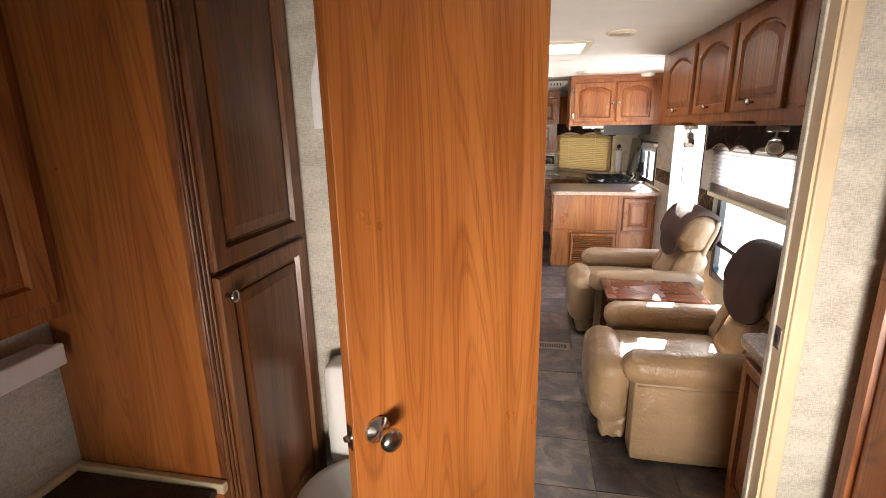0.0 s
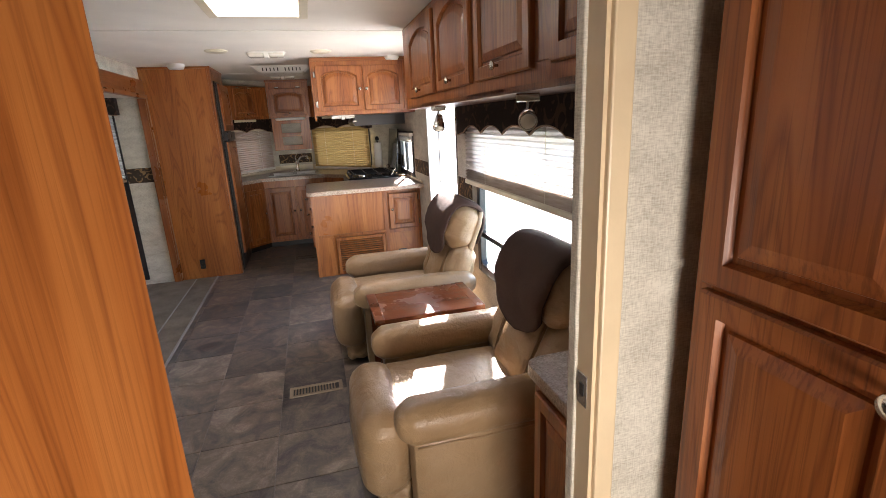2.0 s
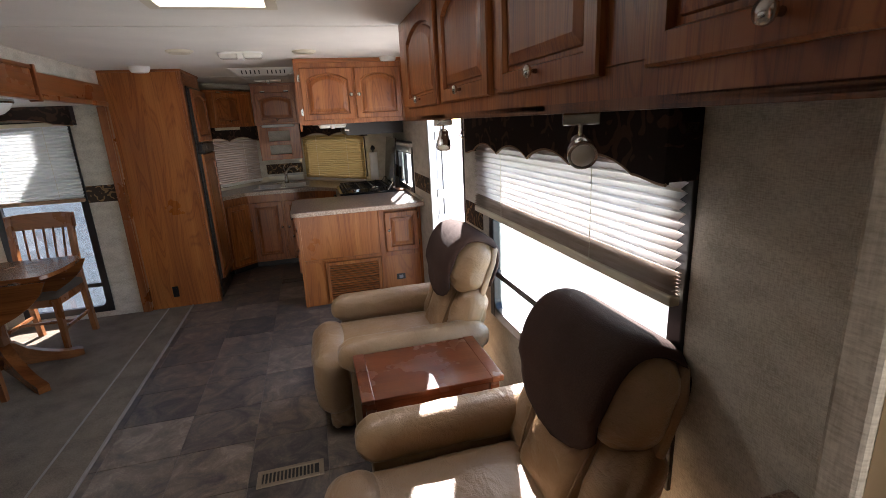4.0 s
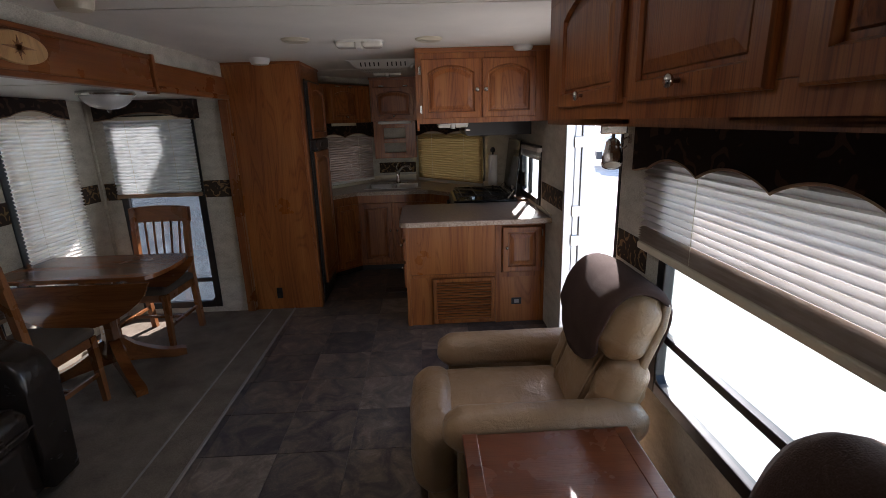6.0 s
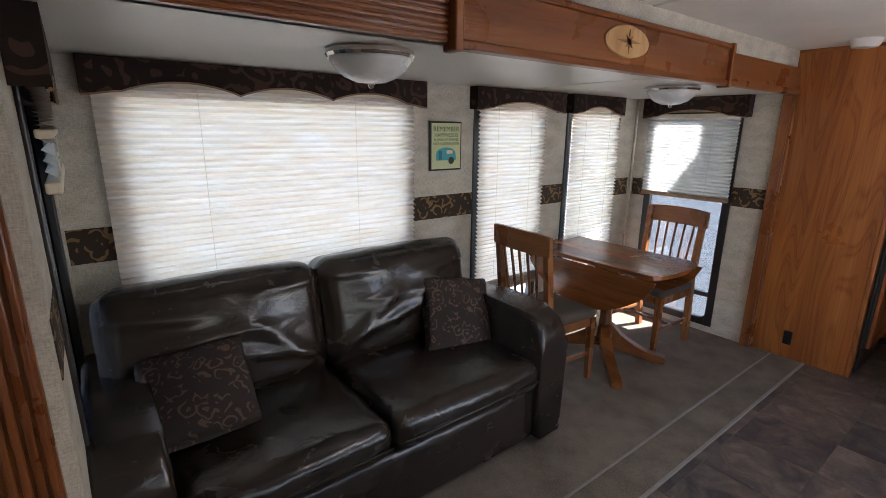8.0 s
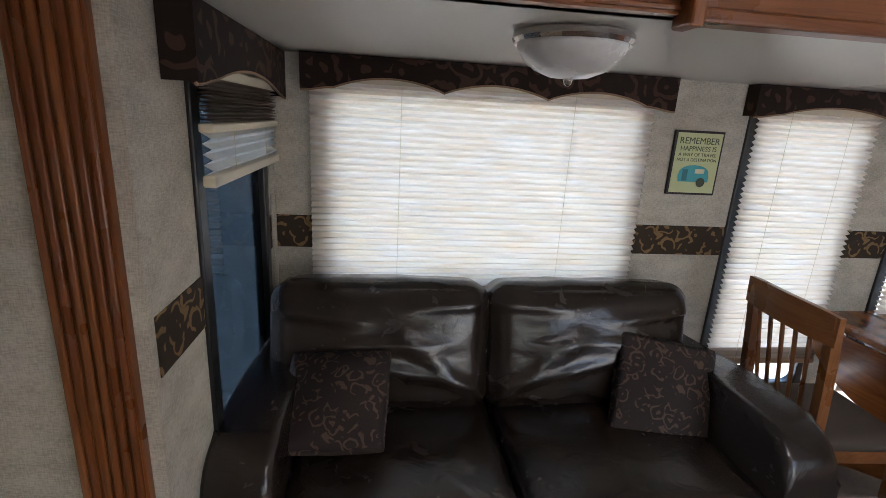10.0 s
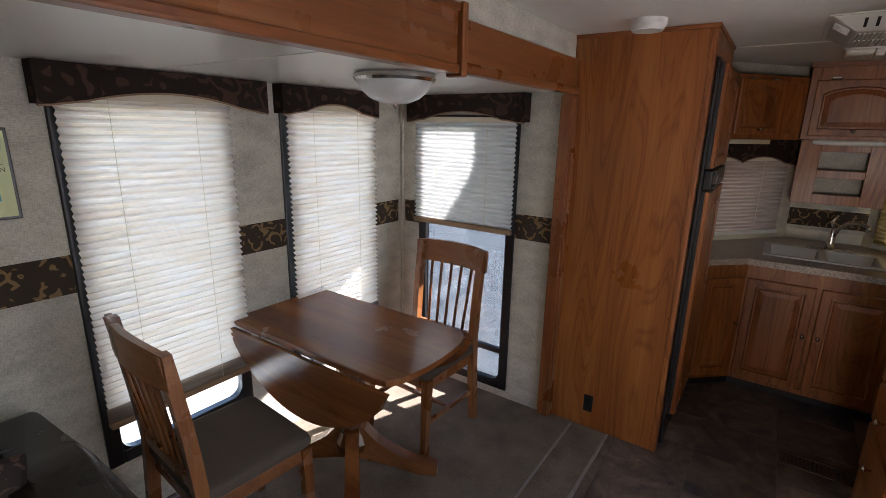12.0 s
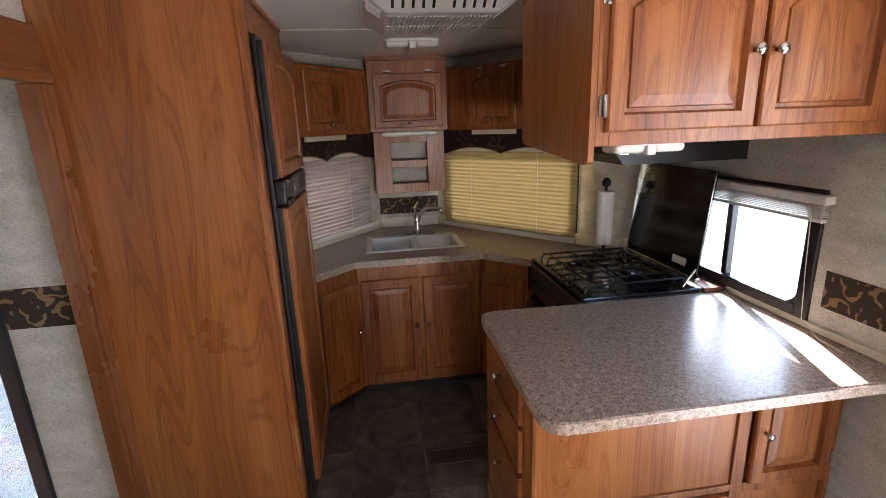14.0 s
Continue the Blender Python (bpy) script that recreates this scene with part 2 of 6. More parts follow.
DARK_LEATHER = leather("dark_brown_leather", (0.020, 0.014, 0.011), (0.030, 0.022, 0.017), 0.24, 0.06, 0.18)
BROWN_COVER = cloth("dark_brown_fleece", (0.045, 0.025, 0.019), (0.078, 0.046, 0.035), 240, 0.95, 0.5)
SEAT_CLOTH = cloth("taupe_seat_cloth", (0.075, 0.056, 0.042), (0.105, 0.082, 0.062), 500)
CARPET = cloth("grey_brown_carpet", (0.125, 0.100, 0.073), (0.25, 0.208, 0.16), 170, 1.0, 0.9, 6)
BED_CARPET = cloth("dark_brown_carpet", (0.045, 0.032, 0.022), (0.09, 0.066, 0.048), 200, 1.0, 0.9, 9)
COUNTER = speckle("speckled_laminate", (0.12, 0.075, 0.05), (0.27, 0.19, 0.14), (0.42, 0.33, 0.26))
COUNTER_EDGE = speckle("speckled_laminate_edge", (0.22, 0.14, 0.10), (0.40, 0.29, 0.21), (0.55, 0.44, 0.34), 0.35)
CHROME = plain("satin_nickel", (0.62, 0.60, 0.56), 0.22, 1.0, 0.05)
ALU = plain("brushed_aluminium", (0.55, 0.57, 0.59), 0.35, 1.0, 0.06)
BLACK = plain("black_plastic", (0.012, 0.012, 0.013), 0.35, 0, 0.2)
BLACK_GLOSS = plain("black_enamel", (0.008, 0.008, 0.009), 0.12, 0, 0.1, fine=0)
WHITE = plain("white_plastic", (0.74, 0.73, 0.69), 0.4, 0, 0.04)
PORCELAIN = plain("white_enamel", (0.80, 0.79, 0.76), 0.15, 0, 0.02, fine=0)
FROSTED = plain("frosted_alabaster_glass", (0.68, 0.69, 0.67), 0.25, 0, 0.14, 7, fine=0)
LENS = plain("ribbed_lens", (0.72, 0.70, 0.62), 0.2, 0, 0.05)
PAPER = plain("white_paper", (0.82, 0.81, 0.78), 0.9, 0, 0.04)
IVORY = plain("ivory_plastic", (0.66, 0.60, 0.46), 0.45, 0, 0.05)
GLASS = clear_glass("window_glass")
TINTED = clear_glass("tinted_window_glass", (0.075, 0.10, 0.12), 0.12)
SHADED = clear_glass("grey_tinted_glass", (0.27, 0.30, 0.325), 0.07)
ROOF_LENS = sheer("white_roof_lens", (0.85, 0.85, 0.83), (0.93, 0.93, 0.92), 0.93)


def slate():
    m, n, l, b = shader("slate_vinyl", 0.42)
    v = coords(n, l)
    oi = n.new("ShaderNodeObjectInfo")
    cloud = noise_tex(n, l, v, 5.5, 8, 1.2, 0.62)
    f = mix(n, l, cloud, oi.outputs["Random"], 0.18)
    col = ramp(n, l, f, [(0.34, (0.040, 0.035, 0.036)), (0.45, (0.088, 0.073, 0.065)), (0.56, (0.152, 0.118, 0.091)), (0.68, (0.24, 0.20, 0.16))])
    vein = ramp(n, l, noise_tex(n, l, v, 11, 8, 1.6, 0.7), [(0.47, (1, 1, 1)), (0.5, (1.5, 1.45, 1.4)), (0.53, (1, 1, 1))])
    col = mix(n, l, col, vein, 0.7, "MULTIPLY")
    scuff = ramp(n, l, noise_tex(n, l, v, 70, 6, 0.6, 0.7), [(0.60, (0, 0, 0)), (0.72, (0.30, 0.30, 0.30))])
    col = mix(n, l, col, (0.30, 0.265, 0.23), scuff)
    l.new(col, b.inputs["Base Color"])
    l.new(ramp(n, l, cloud, [(0.3, (0.34,) * 3), (0.7, (0.52,) * 3)]), b.inputs["Roughness"])
    bump(n, l, b, noise_tex(n, l, v, 22, 6), 0.2, 0.004)
    return m


SLATE = slate()
GREY_STRIP = plain("worn_grey_strip", (0.26, 0.24, 0.21), 0.6)
GROUT = plain("vinyl_joint", (0.14, 0.122, 0.105), 0.6)


# ---- mesh tools ----
def I4():
    return Matrix.Identity(4)


def part(name, bm, material, parent=None, label="", smooth=False, mtx=None):
    me = bpy.data.meshes.new(name)
    bmesh.ops.recalc_face_normals(bm, faces=bm.faces)
    if smooth:
        for f in bm.faces:
            f.smooth = True
    bm.to_mesh(me)
    bm.free()
    me.materials.append(material)
    ob = new(name, me)
    if parent is not None:
        ob.parent = parent
    if mtx is not None:
        ob.matrix_basis = mtx
    if label:
        ob["label"] = label
    return ob


def thing(name, label, category, mtx, group="", kind=""):
    ob = new(name)
    ob.empty_display_size = 0.05
    ob.matrix_basis = mtx
    return tagged(ob, label, category, group, kind)


def box(bm, x0, x1, y0, y1, z0, z1, bevel=0.0, seg=2, m=None):
    vs = [bm.verts.new((x, y, z)) for x in (x0, x1) for y in (y0, y1) for z in (z0, z1)]
    fs = [bm.faces.new([vs[i] for i in q]) for q in ((0, 1, 3, 2), (4, 6, 7, 5), (0, 4, 5, 1), (2, 3, 7, 6), (0, 2, 6, 4), (1, 5, 7, 3))]
    if bevel:
        es = list({e for f in fs for e in f.edges})
        r = bmesh.ops.bevel(bm, geom=es, offset=bevel, segments=seg, affect="EDGES", profile=0.5)
        vs = list({v for f in r["faces"] for v in f.verts} | {v for v in vs if v.is_valid})
    if m is not None:
        bmesh.ops.transform(bm, matrix=m, verts=[v for v in vs if v.is_valid])
    return bm


def bx(*a, **k):
    return box(bmesh.new(), *a, **k)


def cyl(bm, r0, r1, h, m=None, seg=20, cap=True):
    """A tapered rod from z = 0 to h."""
    a = [bm.verts.new((r0 * math.cos(i * math.tau / seg), r0 * math.sin(i * math.tau / seg), 0)) for i in range(seg)]
    c = [bm.verts.new((r1 * math.cos(i * math.tau / seg), r1 * math.sin(i * math.tau / seg), h)) for i in range(seg)]
    for i in range(seg):
        j = (i + 1) % seg
        bm.faces.new((a[i], a[j], c[j], c[i]))
    if cap:
        bm.faces.new(a[::-1])
        bm.faces.new(c)
    if m is not None:
        bmesh.ops.transform(bm, matrix=m, verts=a + c)
    return bm


def lathe(bm, profile, m=None, seg=24):
    """Turns (radius, height) pairs round z."""
    rings = [[bm.verts.new((r * math.cos(i * math.tau / seg), r * math.sin(i * math.tau / seg), z)) for i in range(seg)] for r, z in profile]
    for a, c in zip(rings, rings[1:]):
        for i in range(seg):
            j = (i + 1) % seg
            bm.faces.new((a[i], a[j], c[j], c[i]))
    bm.faces.new(rings[0][::-1])
    bm.faces.new(rings[-1])
    if m is not None:
        bmesh.ops.transform(bm, matrix=m, verts=[v for r in rings for v in r])
    return bm


def tube(bm, pts, r, seg=10):
    """A round rod along a line of points."""
    pts = [Vector(p) for p in pts]
    rings = []
    for i, p in enumerate(pts):
        d = (pts[min(i + 1, len(pts) - 1)] - pts[max(i - 1, 0)]).normalized()
        u = d.orthogonal().normalized()
        if rings:
            u = (rings[-1][1] - d * rings[-1][1].dot(d)).normalized()
        w = d.cross(u)
        rings.append(([bm.verts.new(p + r * (math.cos(k * math.tau / seg) * u + math.sin(k * math.tau / seg) * w)) for k in range(seg)], u))
    for (a, _), (c, _) in zip(rings, rings[1:]):
        for k in range(seg):
            j = (k + 1) % seg
            bm.faces.new((a[k], a[j], c[j], c[k]))
    bm.faces.new(rings[0][0][::-1])
    bm.faces.new(rings[-1][0])
    return bm


def prism(bm, poly, y0, y1, m=None):
    """Extrudes an outline of (x, z) pairs from y0 to y1."""
    a = [bm.verts.new((x, y0, z)) for x, z in poly]
    c = [bm.verts.new((x, y1, z)) for x, z in poly]
    for i in range(len(poly)):
        j = (i + 1) % len(poly)
        bm.faces.new((a[i], a[j], c[j], c[i]))
    bm.faces.new(a[::-1])
    bm.faces.new(c)
    if m is not None:
        bmesh.ops.transform(bm, matrix=m, verts=a + c)
    return bm


def slab(bm, poly, z0, z1, bevel=0.0):
    """Extrudes an outline of (x, y) pairs from z0 to z1."""
    a = [bm.verts.new((x, y, z0)) for x, y in poly]
    c = [bm.verts.new((x, y, z1)) for x, y in poly]
    for i in range(len(poly)):
        j = (i + 1) % len(poly)
        bm.faces.new((a[i], a[j], c[j], c[i]))
    bm.faces.new(a[::-1])
    top = bm.faces.new(c)
    if bevel:
        bmesh.ops.bevel(bm, geom=list(top.edges), offset=bevel, segments=3, affect="EDGES", profile=0.5)
    return bm


def soft(bm, sx, sy, sz, r, m=None, n=10, puff=(0, 0, 0), wrinkle=0.0, freq=7.0, seed=0.0, folds=()):
    """A stuffed block: rounded edges, bulging faces, creases, and folds (y, z to y, z, width, height) over its x faces."""
    h = Vector((sx / 2, sy / 2, sz / 2))
    r = min(r, *(0.98 * c for c in h))
    seen = {}

    def vert(u):
        key = tuple(round(c, 4) for c in u)
        if key in seen:
            return seen[key]
        q = Vector([u[i] * h[i] for i in range(3)])
        k = Vector([max(-(h[i] - r), min(h[i] - r, q[i])) for i in range(3)])
        d = q - k
        p = k + (d.normalized() * r if d.length > 1e-6 else Vector())
        for i in range(3):
            o = [j for j in range(3) if j != i]
            p[i] += puff[i] * u[i] * (1 - u[o[0]] ** 2) * (1 - u[o[1]] ** 2)
        if wrinkle:
            s = Vector((p.x * freq + seed, p.y * freq - seed, p.z * freq))
            w = noise.noise(s) + 0.5 * noise.noise(s * 2.3) - abs(noise.noise(s * 0.9 + Vector((9, 3, 1)))) * 0.8
            p += (p.normalized() if p.length else Vector()) * wrinkle * w
        for fy0, fz0, fy1, fz1, fw, amp in folds:
            a, d2 = Vector((fy0, fz0)), Vector((fy1 - fy0, fz1 - fz0))
            w = Vector((u[1], u[2])) - a
            s = max(0.0, min(1.0, w.dot(d2) / d2.length_squared))
            g = math.exp(-((w - d2 * s).length / fw) ** 2) * math.sin(math.pi * min(1.0, 0.15 + 0.85 * s)) ** 0.5
            p.x += math.copysign(amp * g * abs(u[0]), u[0])
        seen[key] = bm.verts.new(p)
        return seen[key]

    g = [-1 + 2 * i / n for i in range(n + 1)]
    g = [math.copysign(abs(c) ** 0.8, c) for c in g]
    for i in range(3):
        a, c = (i + 1) % 3, (i + 2) % 3
        for s in (-1, 1):
            for j in range(n):
                for k in range(n):
                    quad = []
                    for aa, cc in ((g[j], g[k]), (g[j + 1], g[k]), (g[j + 1], g[k + 1]), (g[j], g[k + 1])):
                        u = [0, 0, 0]
                        u[i], u[a], u[c] = s, aa, cc
                        quad.append(vert(u))
                    bm.faces.new(quad if s > 0 else quad[::-1])
    if m is not None:
        bmesh.ops.transform(bm, matrix=m, verts=list(seen.values()))
    return bm


def wall(name, length, z0, z1, thick, holes, mtx, material, label=""):
    """A wall in its own x-z plane, room side at y = 0, with openings (x0, x1, z0, z1) through it."""
    xs = sorted({0.0, length, *(h[0] for h in holes), *(h[1] for h in holes)})
    zs = sorted({z0, z1, *(h[2] for h in holes), *(h[3] for h in holes)})
    xs, zs = [x for x in xs if 0 <= x <= length], [z for z in zs if z0 <= z <= z1]
    bm = bmesh.new()
    cache = {}

    def v(x, y, z):
        if (x, y, z) not in cache:
            cache[(x, y, z)] = bm.verts.new((x, y, z))
        return cache[(x, y, z)]

    def solid(i, k):
        if not (0 <= i < len(xs) - 1 and 0 <= k < len(zs) - 1):
            return False
        x, z = (xs[i] + xs[i + 1]) / 2, (zs[k] + zs[k + 1]) / 2
        return not any(a < x < b and c < z < d for a, b, c, d in holes)

    for i in range(len(xs) - 1):
        for k in range(len(zs) - 1):
            if not solid(i, k):
                continue
            a, b, c, d = xs[i], xs[i + 1], zs[k], zs[k + 1]
            for y in (0, thick):
                bm.faces.new((v(a, y, c), v(b, y, c), v(b, y, d), v(a, y, d)))
            for ok, p, q in ((solid(i - 1, k), (a, c), (a, d)), (solid(i + 1, k), (b, c), (b, d)), (solid(i, k - 1), (a, c), (b, c)), (solid(i, k + 1), (a, d), (b, d))):
                if not ok:
                    bm.faces.new((v(p[0], 0, p[1]), v(q[0], 0, q[1]), v(q[0], thick, q[1]), v(p[0], thick, p[1])))
    ob = part(name, bm, material, mtx=mtx)
    return tagged(ob, label or "beige textured wallpaper wall of the trailer", "wall", kind="structure")


# ---- plan ----
LEFT, RIGHT, TOP = -1.30, 1.19, 2.08
SLIDE, S0, S1, SLIDE_TOP = -2.385, 2.05, 5.95, 1.815
BACK = -1.25
TH = 0.05
BULK = 1.47
VANG = 50.2
# turns for walls: the room lies on the -y side of the wall's own frame
ON_LEFT, ON_RIGHT, ON_FAR, ON_NEAR = 90, -90, 0, 180


def at_wall(turn, x, y, z=0.0):
    return pose(x, y, z, 0, 0, turn)


# right wall: own x runs towards -y from the far end
RY1 = 6.67
wall("wall_right", RY1 - BACK, 0, TOP, TH, [
    (RY1 - 6.40, RY1 - 5.68, 0.92, 1.36),
    (RY1 - 5.02, RY1 - 4.16, 0.0, 1.87),
    (RY1 - 3.68, RY1 - 2.30, 0.50, 1.42)], at_wall(ON_RIGHT, RIGHT, RY1), WALLPAPER)
# left wall of the bedroom end, and over the slide-out
wall("wall_left", RY1 - BACK, 0, TOP, TH, [(S0 - 0.004 - BACK, S1 + 0.004 - BACK, 0.0, SLIDE_TOP)], at_wall(ON_LEFT, LEFT, BACK), WALLPAPER)
# the back opening is unseen, cut for the assumed rear light
wall("wall_back", RIGHT - LEFT, 0, TOP, TH, [(0.55, 1.39, 0.36, 0.84)], at_wall(ON_NEAR, RIGHT, BACK), WALLPAPER)
VLEN = math.hypot(RIGHT - 0.17, 7.9 - RY1)
CX = (LEFT + RIGHT) / 2
KX0, KX1 = 2 * CX - 0.17, 0.17
wall("wall_front_right", VLEN, 0, TOP, TH, [(0.10, 1.14, 0.93, 1.47)], at_wall(-VANG, KX1, 7.9), WALLPAPER)
wall("wall_front_left", VLEN, 0, TOP, TH, [(VLEN - 1.0, VLEN - 0.14, 0.93, 1.47)], at_wall(VANG, LEFT, RY1), WALLPAPER)
wall("wall_front", KX1 - KX0, 0, TOP, TH, [], at_wall(ON_FAR, KX0, 7.9), WALLPAPER)
# unseen outer wall, added so its shadow falls across the dinette end blind
tagged(part("wall_sun_block", bx(LEFT - TH, LEFT - 0.002, RY1 + 0.002, 7.22, 0, 2.5), WALLPAPER), "unseen wall added outside to shade the dinette end blind", "wall", kind="structure")
# slide-out
wall("wall_slide", S1 - S0, 0, SLIDE_TOP, TH, [
    (2.27 - S0, 3.64 - S0, 0.85, 1.70), (4.16 - S0, 4.76 - S0, 0.30, 1.70), (5.06 - S0, 5.64 - S0, 0.30, 1.70)],
    at_wall(ON_LEFT, SLIDE, S0), WALLPAPER)
wall("wall_slide_far", LEFT - SLIDE, 0, SLIDE_TOP, TH, [(0.17, 0.81, 0.08, 1.68)], at_wall(ON_FAR, SLIDE, S1), WALLPAPER)
wall("wall_slide_near", LEFT - SLIDE, 0, SLIDE_TOP, TH, [(0.30, 0.98, 0.30, 1.66)], at_wall(ON_NEAR, LEFT, S0), WALLPAPER)
# bulkhead to the bedroom
wall("wall_bulkhead", RIGHT - LEFT, 0, TOP, 0.05, [(-0.13 - LEFT, 0.65 - LEFT, 0.0, 1.98)], at_wall(ON_FAR, LEFT, BULK), WALLPAPER)

poly = [(LEFT - TH, BACK - TH), (RIGHT + TH, BACK - TH), (RIGHT + TH, RY1), (KX1, 7.96), (KX0, 7.96), (LEFT - TH, RY1)]
tagged(part("floor", slab(bmesh.new(), poly, -0.12, -0.006), GROUT), "slate-look vinyl floor with dark joints", "floor", kind="structure")
floor = bpy.data.objects["floor"]
# ceiling with a hole for the roof vent
VX0, VX1, VY0, VY1 = -0.25, 0.19, 3.30, 3.72
bm = bmesh.new()
for a in ((LEFT - TH, VX0, BACK - TH, 8.0), (VX1, RIGHT + TH, BACK - TH, 8.0), (VX0, VX1, BACK - TH, VY0), (VX0, VX1, VY1, 8.0)):
    box(bm, a[0], a[1], a[2], a[3], TOP, TOP + 0.08)
tagged(part("ceiling", bm, CEILING), "cream ceiling board of the trailer", "ceiling", kind="structure")
for y in (1.9, 4.19, 6.72):
    tagged(part("trim", bx(LEFT, RIGHT, y - 0.012, y + 0.012, TOP - 0.004, TOP + 0.001, bevel=0.0015), CEILING), "thin cream batten over a ceiling seam", "trim", kind="structure")
tagged(part("ceiling", bx(SLIDE - TH, LEFT + 0.0, S0 - TH, S1 + TH, SLIDE_TOP, SLIDE_TOP + 0.06), SLIDE_CEIL), "satin cream ceiling of the slide-out", "ceiling", kind="structure")
for y in (4.45,):
    tagged(part("trim", bx(SLIDE, LEFT, y - 0.004, y + 0.004, SLIDE_TOP - 0.002, SLIDE_TOP + 0.001), CEILING), "thin seam in the slide-out ceiling", "trim", kind="structure")
carpet = tagged(part("carpet", bx(SLIDE - TH, -1.135, S0, S1, -0.1, 0.012, bevel=0.006), CARPET), "worn grey-brown carpet in the slide-out", "carpet", kind="structure")
tagged(part("carpet", bx(-1.128, -0.935, S0 - 0.3, 5.97, -0.05, 0.006, bevel=0.004), CARPET), "carpet strip along the slide-out edge", "carpet", kind="structure")
tagged(part("trim", bx(-0.94, -0.925, S0 - 0.3, 5.97, -0.01, 0.009, bevel=0.003), GREY_STRIP), "worn grey strip between carpet and vinyl", "trim", kind="structure")
tagged(part("trim", bx(-1.137, -1.126, S0, 5.95, -0.03, 0.010, bevel=0.003), GREY_STRIP), "grey strip at the slide-out floor gap", "trim", kind="structure")
# outside
ground = tagged(part("ground", bx(-300, 300, -300, 300, -1.2, -0.95), plain("pale_gravel", (0.66, 0.63, 0.57), 0.95, 0, 0.15, 3, 0.1, 0.6)), "pale sunlit gravel yard", "ground", kind="structure")


# ---- windows, blinds, valances ----
count = {"w": 0}


def window(w, z0, z1, mtx, label, bars=(), pane=None, frame_w=0.035):
    """A black-framed window: own x from 0 to w, room side at y = 0."""
    count["w"] += 1
    t = thing("window_%d" % count["w"], label, "window", mtx, kind="structure")
    bm = bmesh.new()
    f = frame_w
    for a in ((-0.02, f, z0 - 0.02, z1 + 0.02), (w - f, w + 0.02, z0 - 0.02, z1 + 0.02), (f, w - f, z0 - 0.02, z0 + f), (f, w - f, z1 - f, z1 + 0.02)):
        box(bm, a[0], a[1], -0.012, 0.03, a[2], a[3], bevel=0.005)
    # rounded corners
    for sx, sz in ((0, 0), (1, 0), (0, 1), (1, 1)):
        cx, cz = (w - f if sx else f), (z1 - f if sz else z0 + f)
        dx, dz = (-1 if sx else 1), (-1 if sz else 1)
        arc = [(cx + dx * 0.05 * (1 - math.cos(k * math.pi / 8)) , cz + dz * 0.05 * (1 - math.sin(k * math.pi / 8))) for k in range(5)]
        prism(bm, [(cx, cz)] + arc, -0.008, 0.028)
    part("window_frame", bm, BLACK, t, "black window frame with rounded corners")
    p = part("pane", bx(f, w - f, 0.012, 0.016, z0 + f, z1 - f), pane or GLASS, t)
    p.visible_shadow = False
    for kind, v in bars:
        if kind == "z":
            part("bar", bx(f, w - f, -0.006, 0.026, v - 0.017, v + 0.017, bevel=0.004), BLACK, t)
        else:
            part("bar", bx(v - 0.015, v + 0.015, -0.006, 0.026, z0 + f, z1 - f, bevel=0.004), BLACK, t)
    return t


def pleats(w, z0, z1, depth=0.011, pitch=0.026):
    bm = bmesh.new()
    n = max(2, round((z1 - z0) / pitch * 2))
    rows = []
    for i in range(n + 1):
        z = z0 + (z1 - z0) * i / n
        y = -depth if i % 2 else depth
        rows.append([bm.verts.new((x, y, z)) for x in (0, w * 0.25, w * 0.5, w * 0.75, w)])
    for a, c in zip(rows, rows[1:]):
        for k in range(4):
            bm.faces.new((a[k], a[k + 1], c[k + 1], c[k]))
    return bm


def blind(w, z0, z1, mtx, label, fabric=None, off=0.04, night=0.0, rail=None, depth=0.011, gathered=0.0):
    """Pleated shade hanging off from the wall; night: height of a second fabric stacked under it."""
    t = thing("pleated_blind", label, "blind", mtx @ pose(0, -off, 0))
    part("head_rail", bx(0, w, -0.015, 0.03, z1, z1 + 0.03, bevel=0.004), IVORY, t)
    z = z0 + 0.03
    if night:
        part("stacked_fabric", pleats(w, z, z + night, 0.015, 0.010), STACK, t, "brown stacked night shade")
        z += night
    if gathered:
        part("gathered_fabric", pleats(w, z1 - gathered, z1, 0.015, 0.010), STACK, t, "brown gathered day shade")
        part("middle_rail", bx(0, w, -0.018, 0.018, z1 - gathered - 0.022, z1 - gathered, bevel=0.005), IVORY, t, "ivory middle rail")
        z1 -= gathered + 0.022
    part("fabric", pleats(w, z, z1, depth), fabric or BLIND, t, smooth=False)
    part("bottom_rail", bx(0, w, -0.017, 0.017, z0, z0 + 0.03, bevel=0.006), rail or PIPING, t, "beige bottom rail")
    for k in (0.25, 0.75):
        part("cord", tube(bmesh.new(), [(w * k, -0.013, z0 + 0.02), (w * k, -0.013, z1)], 0.0012, 5), IVORY, t)
    return t


